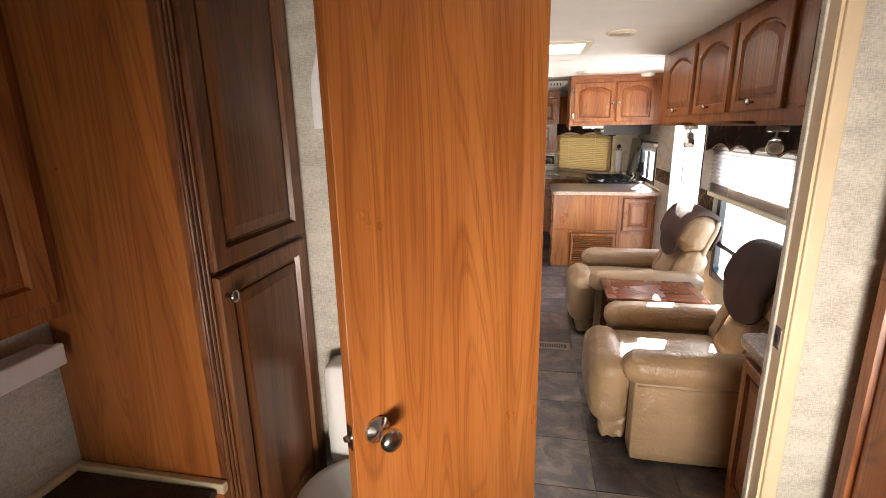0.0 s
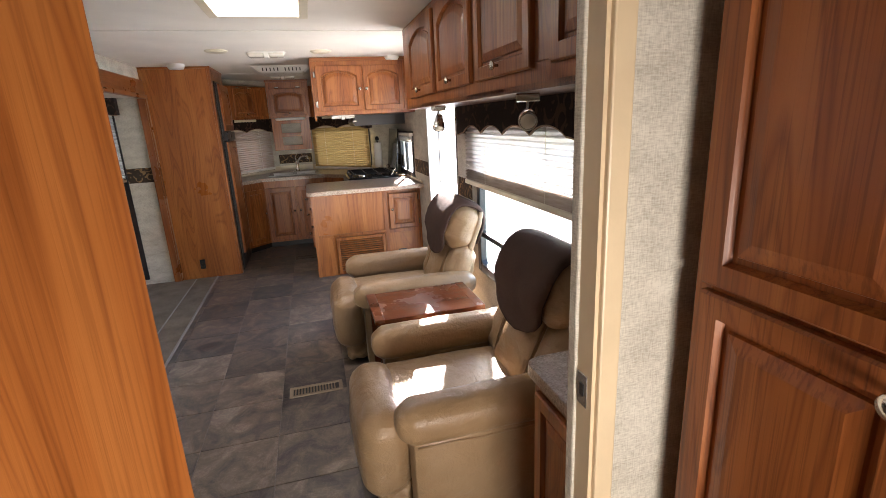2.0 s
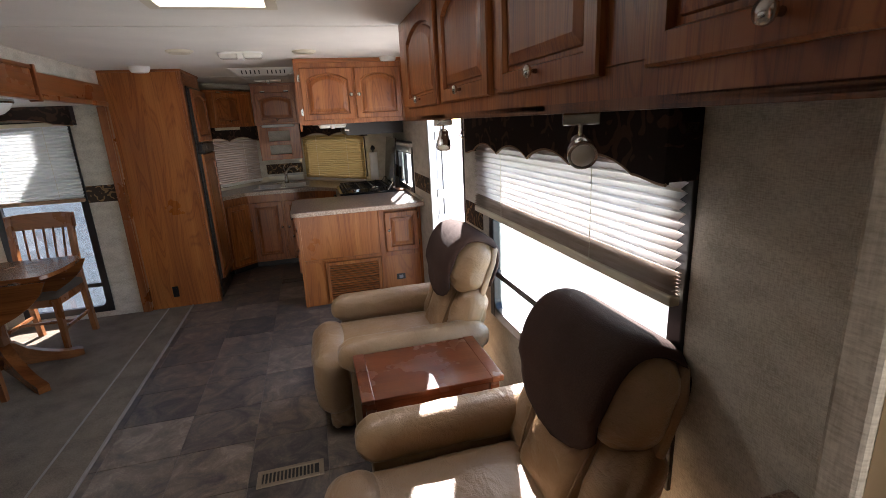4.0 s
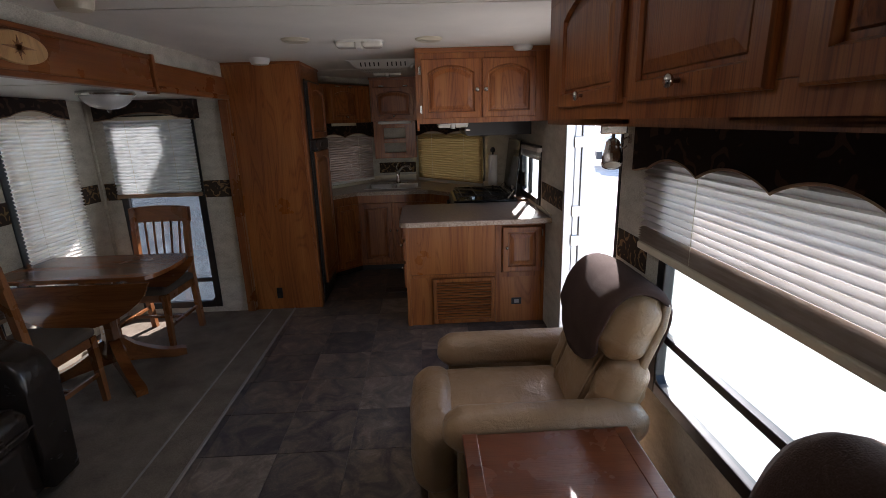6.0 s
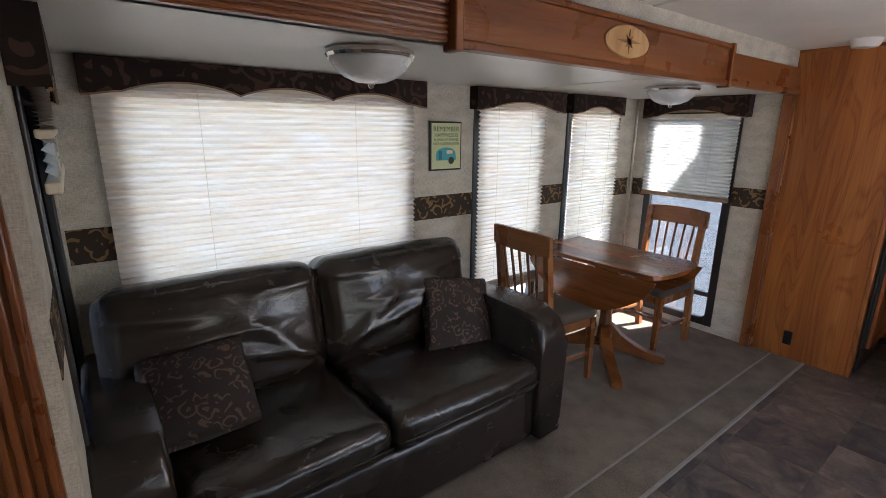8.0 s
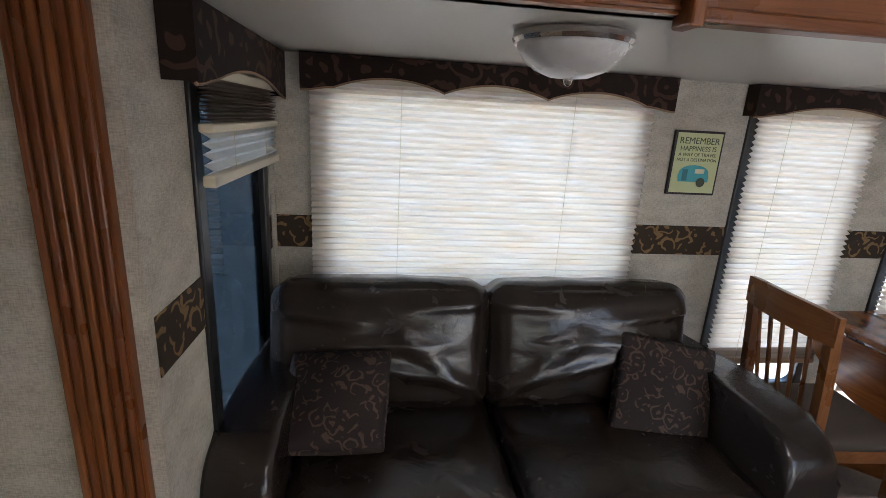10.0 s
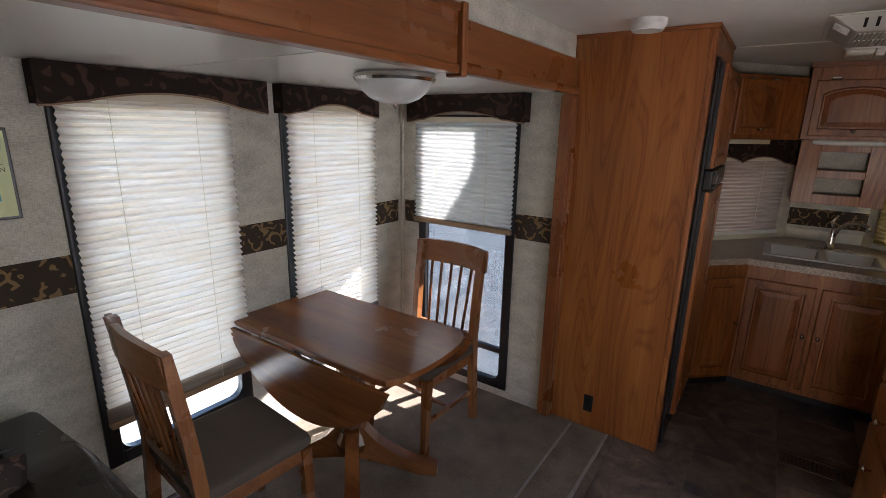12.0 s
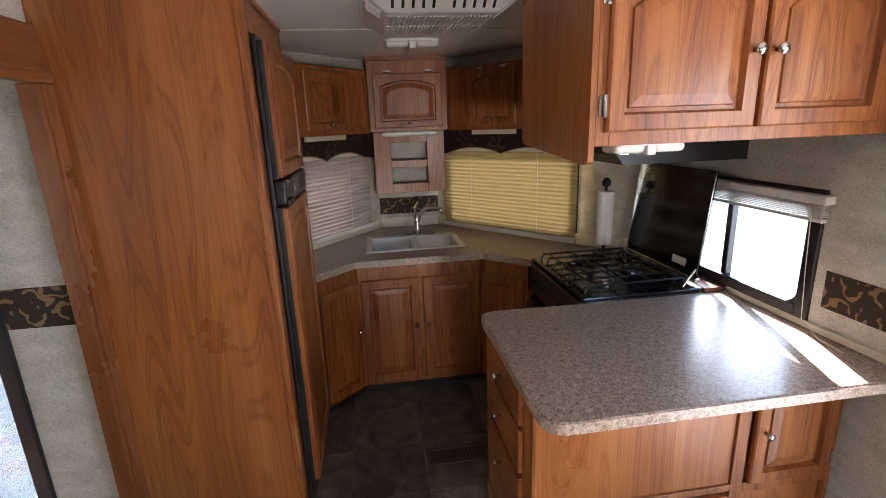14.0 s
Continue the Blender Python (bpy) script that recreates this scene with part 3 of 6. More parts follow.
def valance(w, z0, z1, mtx, lobes=1, depth=0.075):
    """Board covered in dark scroll fabric with a scalloped lower edge."""
    t = thing("window_valance", "dark brown scroll-patterned fabric valance with scalloped edge and tan piping", "valance", mtx, group="window valances")
    h = z1 - z0
    N = 24 * max(1, lobes)
    low = []
    for i in range(N + 1):
        u = i / N
        e = min(u, 1 - u) * w
        s = 0.0
        if e < 0.13:
            s = 0.016 * (1 - math.cos(e / 0.13 * math.pi)) * 0.5
        else:
            q = (u * w - 0.13) / (w - 0.26)
            s = 0.016 + 0.042 * abs(math.sin(q * math.pi * lobes)) ** 0.8
        low.append((u * w, z0 + s))
    bm = bmesh.new()
    prism(bm, low + [(w, z1), (0, z1)], -depth, -depth + 0.014)
    box(bm, 0, 0.014, -depth + 0.014, -0.001, z0 + 0.005, z1)
    box(bm, w - 0.014, w, -depth + 0.014, -0.001, z0 + 0.005, z1)
    part("board", bm, PAISLEY, t)
    part("piping", tube(bmesh.new(), [(x, -depth + 0.004, z) for x, z in low], 0.005, 6), PIPING, t, "tan piping")
    return t


# slide-out side
window(3.64 - 2.27, 0.85, 1.70, at_wall(ON_LEFT, SLIDE, 2.27), "wide black-framed slide-out window behind a closed blind")
blind(3.66 - 2.22, 0.84, 1.71, at_wall(ON_LEFT, SLIDE, 2.22), "closed beige pleated blind glowing over the wide window")
valance(3.73 - 2.19, 1.675, 1.812, at_wall(ON_LEFT, SLIDE, 2.19), 3)
for y, lab in ((4.15, "tall narrow slide-out window behind a nearly closed blind"), (5.05, "tall narrow slide-out window in the dinette corner")):
    window(0.60, 0.30, 1.70, at_wall(ON_LEFT, SLIDE, y + 0.005), lab)
    blind(0.61, 0.47, 1.70, at_wall(ON_LEFT, SLIDE, y), "lowered beige pleated blind on a tall narrow window", night=0.05)
valance(4.93 - 4.10, 1.675, 1.812, at_wall(ON_LEFT, SLIDE, 4.10), 1)
valance(5.66 - 5.01, 1.675, 1.812, at_wall(ON_LEFT, SLIDE, 5.01), 1)
window(0.64, 0.08, 1.68, at_wall(ON_FAR, SLIDE + 0.17, S1), "tall black-framed window at the dinette end", (("z", 0.31),), SHADED)
blind(0.68, 1.05, 1.66, at_wall(ON_FAR, SLIDE + 0.145, S1), "half-lowered white pleated blind at the dinette end", BLIND_WHITE)
valance(0.78, 1.66, 1.812, at_wall(ON_FAR, SLIDE + 0.10, S1), 1)
window(0.68, 0.30, 1.66, at_wall(ON_NEAR, LEFT - 0.30, S0), "tinted window beside the sofa under a raised blind", (), TINTED)
blind(0.72, 1.40, 1.66, at_wall(ON_NEAR, LEFT - 0.28, S0), "raised pleated blind bunched above the sofa-end window", BLIND_WHITE, rail=IVORY, gathered=0.105)
valance(0.92, 1.64, 1.812, at_wall(ON_NEAR, LEFT - 0.16, S0), 1)
# right side
window(3.68 - 2.30, 0.50, 1.42, at_wall(ON_RIGHT, RIGHT, 3.68), "wide black-framed window behind the recliners", (("z", 0.74),))
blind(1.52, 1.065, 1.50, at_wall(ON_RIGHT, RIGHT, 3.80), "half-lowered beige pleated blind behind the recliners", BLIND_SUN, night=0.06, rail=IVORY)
valance(1.52, 1.385, 1.56, at_wall(ON_RIGHT, RIGHT, 3.80), 4, 0.10)
window(0.72, 0.92, 1.36, at_wall(ON_RIGHT, RIGHT, 6.40), "black-framed sliding window over the peninsula counter", (("x", 0.31),))
# kitchen front
window(1.04, 0.93, 1.47, at_wall(-VANG, KX1, 7.9) @ pose(0.10, 0, 0), "kitchen corner window behind a yellowed blind")
blind(1.06, 0.90, 1.45, at_wall(-VANG, KX1, 7.9) @ pose(0.11, 0, 0), "closed yellowed pleated blind over the kitchen corner window", BLIND_YELLOW, rail=WHITE, depth=0.0035)
valance(1.16, 1.42, 1.60, at_wall(-VANG, KX1, 7.9) @ pose(0.05, 0, 0), 2, 0.06)
window(0.86, 0.93, 1.47, at_wall(VANG, LEFT, RY1) @ pose(VLEN - 1.0, 0, 0), "kitchen corner window behind a grey blind")
blind(0.88, 0.93, 1.45, at_wall(VANG, LEFT, RY1) @ pose(VLEN - 1.03, 0, 0), "closed grey-beige pleated blind over the kitchen corner window", BLIND_GREY, rail=WHITE, depth=0.005)
valance(0.98, 1.42, 1.60, at_wall(VANG, LEFT, RY1) @ pose(VLEN - 1.06, 0, 0), 2, 0.06)


# ---- wallpaper border ----
def border(length, z0, z1, mtx):
    ob = part("trim", bx(0, length, -0.003, 0.0005, z0, z1), BORDER, mtx=mtx)
    tagged(ob, "dark brown wallpaper border with tan scrolls", "wallpaper border", kind="structure")


for y0, y1 in ((S0 + 0.02, 2.25), (3.66, 4.14), (4.77, 5.04), (5.66, S1 - 0.04)):
    border(y1 - y0, 1.03, 1.17, at_wall(ON_LEFT, SLIDE, y0))
border(0.145, 1.03, 1.17, at_wall(ON_FAR, SLIDE + 0.03, S1))
border(LEFT - SLIDE - 0.83, 1.03, 1.17, at_wall(ON_FAR, SLIDE + 0.83, S1))
border(0.26, 1.03, 1.17, at_wall(ON_NEAR, LEFT - 0.02, S0))
border(0.08, 1.03, 1.17, at_wall(ON_NEAR, LEFT - 1.0, S0))
border(0.30, 0.94, 1.075, at_wall(ON_RIGHT, RIGHT, 4.12))
border(0.58, 0.98, 1.11, at_wall(ON_RIGHT, RIGHT, 5.62))
border(0.38, 0.98, 1.11, at_wall(ON_RIGHT, RIGHT, RY1 - 0.02))
border(KX1 - KX0, 0.985, 1.11, at_wall(ON_FAR, KX0, 7.9))
# corner bead of the slide-out
tagged(part("trim", bx(SLIDE, SLIDE + 0.02, S1 - 0.02, S1, 0.012, SLIDE_TOP, bevel=0.006), WALLPAPER), "pale corner bead", "trim", kind="structure")
tagged(part("trim", bx(SLIDE, SLIDE + 0.02, S0, S0 + 0.02, 0.012, SLIDE_TOP, bevel=0.006), WALLPAPER), "pale corner bead", "trim", kind="structure")


# ---- cabinets ----
def knob(bm_parent, m, r=0.013):
    bm = lathe(bmesh.new(), [(0.006, 0), (0.005, 0.012), (r * 0.7, 0.016), (r, 0.022), (r * 0.9, 0.028), (0.003, 0.031)], m, 14)
    return part("knob", bm, CHROME, bm_parent, "satin nickel knob", smooth=True)


def arch_loop(w, h, inset, rise, k=10):
    """Outline with an arched top: counter-clockwise from the lower left."""
    x0, x1, z0, z1 = inset, w - inset, inset, h - inset
    spring = z1 - rise
    pts = [(x0, z0), (x1, z0)]
    for i in range(k + 1):
        u = i / k
        pts.append((x1 + (x0 - x1) * u, spring + rise * math.sin(math.pi * u) ** 0.75))
    return pts


def rect_loop(w, h, inset, k=10):
    x0, x1, z0, z1 = inset, w - inset, inset, h - inset
    return [(x0, z0), (x1, z0)] + [(x1 + (x0 - x1) * i / k, z1) for i in range(k + 1)]


def panel_door(w, h, parent, m, rise=0.035, stile=0.05, wood_m=None, inner=None, knob_at=None, knob_r=0.013):
    """A raised-panel cabinet door: lower left corner at the origin, front towards -y."""
    wood_m = wood_m or OAK_Z
    d = new("door")
    d.parent, d.matrix_basis = parent, m
    t = 0.019
    loops = [(rect_loop(w, h, 0), 0), (rect_loop(w, h, 0), -t + 0.005), (rect_loop(w, h, 0.005), -t),
             (arch_loop(w, h, stile - 0.008, rise), -t), (arch_loop(w, h, stile - 0.002, rise), -t + 0.015)]
    bm = bmesh.new()
    rings = [[bm.verts.new((x, y, z)) for x, z in lp] for lp, y in loops]
    for a, c in zip(rings, rings[1:]):
        for i in range(len(a)):
            j = (i + 1) % len(a)
            bm.faces.new((a[i], a[j], c[j], c[i]))
    bm.faces.new(rings[0][::-1])
    part("door_frame", bm, wood_m, d)
    loops = [(arch_loop(w, h, stile - 0.003, rise), -t + 0.0155), (arch_loop(w, h, stile + 0.008, rise), -t + 0.0155), (arch_loop(w, h, stile + 0.011, rise), -t + 0.009), (arch_loop(w, h, stile + 0.038, rise), -t + 0.002)]
    bm = bmesh.new()
    rings = [[bm.verts.new((x, y, z)) for x, z in lp] for lp, y in loops]
    for a, c in zip(rings, rings[1:]):
        for i in range(len(a)):
            j = (i + 1) % len(a)
            bm.faces.new((a[i], a[j], c[j], c[i]))
    bm.faces.new(rings[-1])
    part("panel", bm, inner or wood_m, d)
    if knob_at:
        knob(d, pose(knob_at[0], -t, knob_at[1], 90), knob_r)
    return d


def hinge(parent, m):
    bm = tube(bmesh.new(), [(0, -0.012, -0.028), (0, -0.012, 0.028)], 0.005, 8)
    box(bm, -0.012, 0.0, -0.006, 0.0, -0.024, 0.024)
    part("hinge", bm, CHROME, parent, "nickel hinge", mtx=m)


# peninsula
PX0, PX1, PY0, PY1 = 0.10, RIGHT - 0.003, 5.48, 6.05
CT = 0.885
pen = thing("peninsula_cabinet", "oak peninsula cabinet with furnace grille and small door", "cabinet", pose(PX0, PY0, 0))
pw, pd = PX1 - PX0, PY1 - PY0
part("body", bx(0, pw, 0.02, pd, 0.0, CT - 0.04), PANEL_Z, pen)
bm = bmesh.new()
for a in ((0, 0.03, 0, CT - 0.04), (0.70, 0.745, 0.0, CT - 0.04), (pw - 0.03, pw, 0, CT - 0.04), (0.03, 0.70, CT - 0.075, CT - 0.04), (0.745, pw - 0.03, CT - 0.075, CT - 0.04),
          (0.03, 0.70, 0.40, 0.425), (0.745, pw - 0.03, 0.385, 0.425)):
    box(bm, a[0], a[1], 0.0, 0.022, a[2], a[3], bevel=0.002)
part("face_frame", bm, OAK_Z, pen)
part("panel", bx(0.03, 0.70, 0.010, 0.022, 0.425, CT - 0.075), PANEL_Z, pen)
part("panel", bx(0.03, 0.20, 0.010, 0.022, 0.0, 0.40), PANEL_Z, pen)
part("panel", bx(0.745, pw - 0.03, 0.010, 0.022, 0.0, 0.385), PANEL_Z, pen)
panel_door(0.30, 0.36, pen, pose(0.755, 0.0, 0.43), 0.0, 0.05, knob_at=(0.03, 0.20))
for z in (0.49, 0.74):
    hinge(pen, pose(1.062, 0.0, z))
grille = new("grille")
grille.parent = pen
bm = bmesh.new()
for a in ((0.205, 0.235, 0.015, 0.39), (0.665, 0.695, 0.015, 0.39), (0.235, 0.665, 0.36, 0.39), (0.235, 0.665, 0.015, 0.045)):
    box(bm, a[0], a[1], -0.012, 0.012, a[2], a[3], bevel=0.003)
part("grille_frame", bm, OAK_Z, grille)
part("backing", bx(0.235, 0.665, 0.006, 0.012, 0.045, 0.36), BLACK, grille, "dark space behind the slats")
for i in range(14):
    z = 0.055 + i * 0.0222
    part("slat", bx(0.232, 0.668, -0.008, 0.008, -0.003, 0.003), OAK_X, grille, mtx=pose(0, -0.002, z + 0.003, 35))
outlet = new("outlet")
outlet.parent = pen
part("cover_plate", bx(0.83, 0.91, 0.002, 0.011, 0.15, 0.205, bevel=0.003), BLACK, outlet, "black switch plate")
part("rocker", bx(0.852, 0.888, -0.003, 0.004, 0.163, 0.192, bevel=0.002), plain("grey_plastic", (0.3, 0.3, 0.3), 0.4), outlet)
# drawers on the aisle side
for z, h in ((0.70, 0.125), (0.52, 0.16), (0.30, 0.20)):
    dr = new("drawer")
    dr.parent, dr.matrix_basis = pen, pose(-0.001, 0.50, z, 0, 0, -90)
    part("drawer_front", bx(0, 0.42, -0.019, 0, 0, h, bevel=0.004), OAK_X, dr)
    knob(dr, pose(0.21, -0.019, h * 0.5, 90))
part("toe_board", bx(-0.006, 0.0, 0.03, pd, 0.0, 0.09), OAK_Y, pen)


def rounded(poly, r, k=6):
    """Outline with its marked corners rounded; poly holds (x, y, round?)."""
    out = []
    for i, (x, y, rnd) in enumerate(poly):
        if not rnd:
            out.append((x, y))
            continue
        p, a, c = Vector((x, y)), Vector(poly[i - 1][:2]), Vector(poly[(i + 1) % len(poly)][:2])
        u, v = (a - p).normalized() * r, (c - p).normalized() * r
        for q in range(k + 1):
            s = q / k
            w = (1 - s) ** 2 * (p + u) + 2 * s * (1 - s) * p + s ** 2 * (p + v)
            out.append((w.x, w.y))
    return out


top = thing("countertop", "speckled brown laminate peninsula countertop with rounded corner", "countertop", pose(0, 0, 0))
poly = rounded([(0.075, 5.30, 1), (RIGHT - 0.002, 5.30, 0), (RIGHT - 0.002, 6.058, 0), (0.50, 6.058, 0), (0.075, 6.075, 1)], 0.07)
part("worktop", slab(bmesh.new(), poly, CT - 0.038, CT, 0.006), COUNTER, top)
edge = bmesh.new()
for (xa, ya), (xb, yb) in zip(poly, poly[1:] + poly[:1]):
    if max(xa, xb) > RIGHT - 0.01 and min(xa, xb) > RIGHT - 0.01:
        continue
    if ya > 6.05 and yb > 6.05 and max(xa, xb) > 0.51:
        continue
    d = Vector((yb - ya, xa - xb)).normalized() * 0.004
    a = [edge.verts.new((x, y, z)) for z in (CT - 0.036, CT - 0.004) for x, y in ((xa + d.x, ya + d.y), (xb + d.x, yb + d.y))]
    c = [edge.verts.new((x, y, z)) for z in (CT - 0.036, CT - 0.004) for x, y in ((xa, ya), (xb, yb))]
    edge.faces.new((a[0], a[1], a[3], a[2]))
    edge.faces.new((a[2], a[3], c[3], c[2]))
    edge.faces.new((a[0], a[1], c[1], c[0]))
part("edge_band", edge, COUNTER_EDGE, top, "paler speckled edge band")

# wall cabinet over the peninsula
UX0, UY0 = 0.235, 5.47
up = thing("wall_cabinet", "oak wall cabinet with two arched doors over the peninsula", "cabinet", pose(UX0, UY0, 0))
uw = RIGHT - 0.003 - UX0
part("body", bx(0.016, uw, 0.02, 0.55, 1.57, 2.045, bevel=0.002), OAK_Z, up)
side = rounded([(0.0, 1.52, 1), (0.55, 1.56, 1), (0.55, 2.045, 0), (0.0, 2.045, 0)], 0.03)
bm = prism(bmesh.new(), side, 0.0, 0.016, pose(0, 0, 0, 0, 0, 90))
part("side_panel", bm, PANEL_Z, up, mtx=pose(0.016, 0, 0))
bm = bmesh.new()
for a in ((0.016, 0.055, 1.57, 2.045), (uw - 0.10, uw, 1.57, 2.045), (0.055, uw - 0.10, 1.57, 1.615), (0.055, uw - 0.10, 2.0, 2.045), (0.44, 0.475, 1.615, 2.0)):
    box(bm, a[0], a[1], 0.0, 0.021, a[2], a[3], bevel=0.002)
part("face_frame", bm, OAK_Z, up)
panel_door(0.415, 0.40, up, pose(0.04, 0, 1.605), 0.05, 0.05, knob_at=(0.39, 0.19), knob_r=0.016)
panel_door(0.38, 0.40, up, pose(0.468, 0, 1.605), 0.05, 0.05, knob_at=(0.025, 0.19), knob_r=0.016)
for z in (1.67, 1.93):
    hinge(up, pose(0.034, 0, z))
part("crown", bx(0.0, uw, -0.008, 0.55, 2.045, TOP - 0.003, bevel=0.004), OAK_X, up)

# overhead cabinets along the right wall
OX, OY0, OY1, OZ = 0.84, BULK + 0.052, 4.15, 1.565
oh = thing("overhead_cabinet", "row of dark-stained oak overhead cabinets with arched doors", "cabinet", at_wall(ON_RIGHT, OX, OY1))
ow = OY1 - OY0
part("body", bx(0, ow, 0.02, RIGHT - OX - 0.003, OZ + 0.018, TOP - 0.003), OAK_Z, oh)
bm = bmesh.new()
doors = [(0.22, 0.60), (0.89, 0.53), (1.49, 0.50), (2.12, 0.47)]
box(bm, 0, ow, 0, 0.021, OZ + 0.0, OZ + 0.075, bevel=0.003)
box(bm, 0, ow, 0, 0.021, 2.035, TOP - 0.003, bevel=0.003)
xs = [0.0] + [v for x, w in doors for v in (x + 0.012, x + w - 0.012)] + [ow]
for a, c in zip(xs[::2], xs[1::2]):
    box(bm, a, c, 0.0, 0.0205, OZ + 0.075, 2.035, bevel=0.002)
part("face_frame", bm, OAK_Z, oh)
# shade under the cabinets is put into this darker oak colour
part("bottom_panel", bx(0.0, ow, 0.0, RIGHT - OX - 0.003, OZ - 0.004, OZ + 0.017), DARKENED_OAK, oh, "underside with its shade put into the oak colour")
for x, w in doors:
    panel_door(w, 0.415, oh, pose(x, 0, OZ + 0.06), 0.055, 0.055, knob_at=(w * 0.5, 0.035), knob_r=0.016)
# spotlights under it
def spot(x, y, yaw, aim):
    t = thing("spotlight", "brushed nickel swivel spotlight under the overhead cabinet", "spotlight", pose(x, y, OZ - 0.004, 0, 0, yaw), group="spotlights under the overhead cabinet")
    part("canopy", bx(-0.042, 0.042, -0.022, 0.022, -0.028, 0.0, bevel=0.004), CHROME, t)
    part("stem", tube(bmesh.new(), [(0, 0, -0.026), (0, 0, -0.05), (0, -0.004, -0.072)], 0.006, 8), CHROME, t)
    m = pose(0, -0.004, -0.078, aim, 0, 0) @ pose(0, 0, -0.058)
    head = part("head", lathe(bmesh.new(), [(0.029, 0.001), (0.033, 0.0), (0.034, 0.006), (0.033, 0.030), (0.024, 0.062), (0.022, 0.084), (0.016, 0.092), (0.005, 0.094)], m, 24), CHROME, t, smooth=False)
    part("lens", lathe(bmesh.new(), [(0.003, -0.008), (0.016, -0.006), (0.026, 0.0), (0.028, 0.004)], m, 20), LENS, head, "frosted lamp lens", smooth=True)
    part("swivel", lathe(bmesh.new(), [(0.002, -0.009), (0.009, -0.004), (0.009, 0.004), (0.002, 0.009)], pose(0, -0.004, -0.072, 0, 90, 0), 12), CHROME, t, smooth=True)


spot(0.915, 2.365, -25, -72)
spot(0.90, 3.53, -20, -30)

# ---- refrigerator ----
FX0, FX1, FY0, FY1 = LEFT + 0.003, -0.685, 5.98, 6.66
fr = thing("refrigerator_cabinet", "tall oak-print refrigerator cabinet with plain end panel", "cabinet", pose(0, 0, 0))
part("end_panel", bx(FX0, FX1 - 0.025, FY0, FY0 + 0.02, 0, TOP - 0.003), PANEL_Z, fr)
part("body", bx(FX0, FX1 - 0.02, FY0 + 0.021, FY1, 0, TOP - 0.003), OAK_Z, fr)
bm = bmesh.new()
box(bm, FX1 - 0.026, FX1, FY0 - 0.006, FY0 + 0.06, 0, TOP - 0.004, bevel=0.006)
box(bm, FX1 - 0.02, FX1, FY1 - 0.05, FY1, 0, TOP - 0.004, bevel=0.003)
part("stile", bm, OAK_Z, fr)
part("top_rail", bx(FX1 - 0.019, FX1, FY0 + 0.061, FY1 - 0.051, 1.955, TOP - 0.005), OAK_Y, fr)
part("cap", bx(FX0, FX1 + 0.006, FY0 - 0.008, FY1 + 0.004, TOP - 0.022, TOP - 0.002, bevel=0.003), OAK_X, fr)
fo = new("outlet")
fo.parent = fr
part("cover_plate", bx(-1.08, -1.03, FY0 - 0.006, FY0, 0.10, 0.20, bevel=0.003), BLACK, fo, "black outlet cover")
for z in (0.125, 0.16):
    part("socket", bx(-1.07, -1.04, FY0 - 0.009, FY0 - 0.005, z, z + 0.022, bevel=0.002), BLACK, fo)
rf = thing("refrigerator", "built-in refrigerator with oak door panels in black frames", "refrigerator", pose(FX1 + 0.002, FY0 + 0.065, 0, 0, 0, 90))
rw = FY1 - FY0 - 0.12
part("body", bx(0, rw, -0.014, 0.0, 0.12, 1.95, bevel=0.003), BLACK, rf)
part("vent_grille", bx(0, rw, -0.012, -0.002, 0.02, 0.115, bevel=0.003), BLACK, rf)
for z0, z1, lab in ((0.20, 1.37, "fridge"), (1.47, 1.93, "freezer")):
    d = new("door")
    d.parent = rf
    bm = bmesh.new()
    for a in ((0, 0.02, z0, z1), (rw - 0.02, rw, z0, z1), (0.02, rw - 0.02, z0, z0 + 0.03), (0.02, rw - 0.02, z1 - 0.03, z1)):
        box(bm, a[0], a[1], -0.032, -0.015, a[2], a[3], bevel=0.003)
    part("door_frame", bm, BLACK, d, "black plastic door frame")
    panel_door(rw - 0.012, z1 - z0 - 0.01, d, pose(0.006, -0.033, z0 + 0.005), 0.03, 0.055)
part("handle", bx(0.004, rw - 0.004, -0.052, -0.015, 1.376, 1.464, bevel=0.006), BLACK, rf, "black handle and control strip")
part("display", bx(0.20, 0.32, -0.0535, -0.051, 1.405, 1.435, bevel=0.001), plain("grey_display", (0.20, 0.21, 0.21), 0.25), rf, "small grey control display")
for z in (1.385, 1.455):
    part("door_pull", bx(0.01, 0.10, -0.066, -0.050, z - 0.012, z + 0.012, bevel=0.004), BLACK, rf)

# ---- slide-out trim ----
fa = thing("slide_fascia", "stained wooden fascia board over the slide-out with an oval emblem", "fascia", pose(0, 0, 0), kind="structure")
part("board", bx(LEFT + 0.001, LEFT + 0.045, 3.09, 4.87, 1.80, 1.985, bevel=0.004), CHERRY_Y, fa)
part("lower_lip", bx(LEFT + 0.001, LEFT + 0.056, 3.09, 4.87, 1.795, 1.822, bevel=0.006), CHERRY_Y, fa)
part("upper_lip", bx(LEFT + 0.001, LEFT + 0.055, 3.09, 4.87, 1.972, 1.996, bevel=0.006), CHERRY_Y, fa)
for y in (3.06, 4.865):
    part("end_block", bx(LEFT + 0.001, LEFT + 0.066, y, y + 0.03, 1.785, 2.0, bevel=0.006), CHERRY_Z, fa)
part("right_board", bx(LEFT + 0.001, LEFT + 0.032, 4.90, FY0 - 0.01, 1.815, 1.965, bevel=0.005), CHERRY_Y, fa)
part("right_lip", bx(LEFT + 0.001, LEFT + 0.048, 4.90, FY0 - 0.01, 1.80, 1.835, bevel=0.008), CHERRY_Y, fa)
fb = part("fluted_board", bx(LEFT + 0.001, LEFT + 0.026, 1.885, 3.058, 1.81, 1.965), CHERRY_Y, fa, "fluted board")
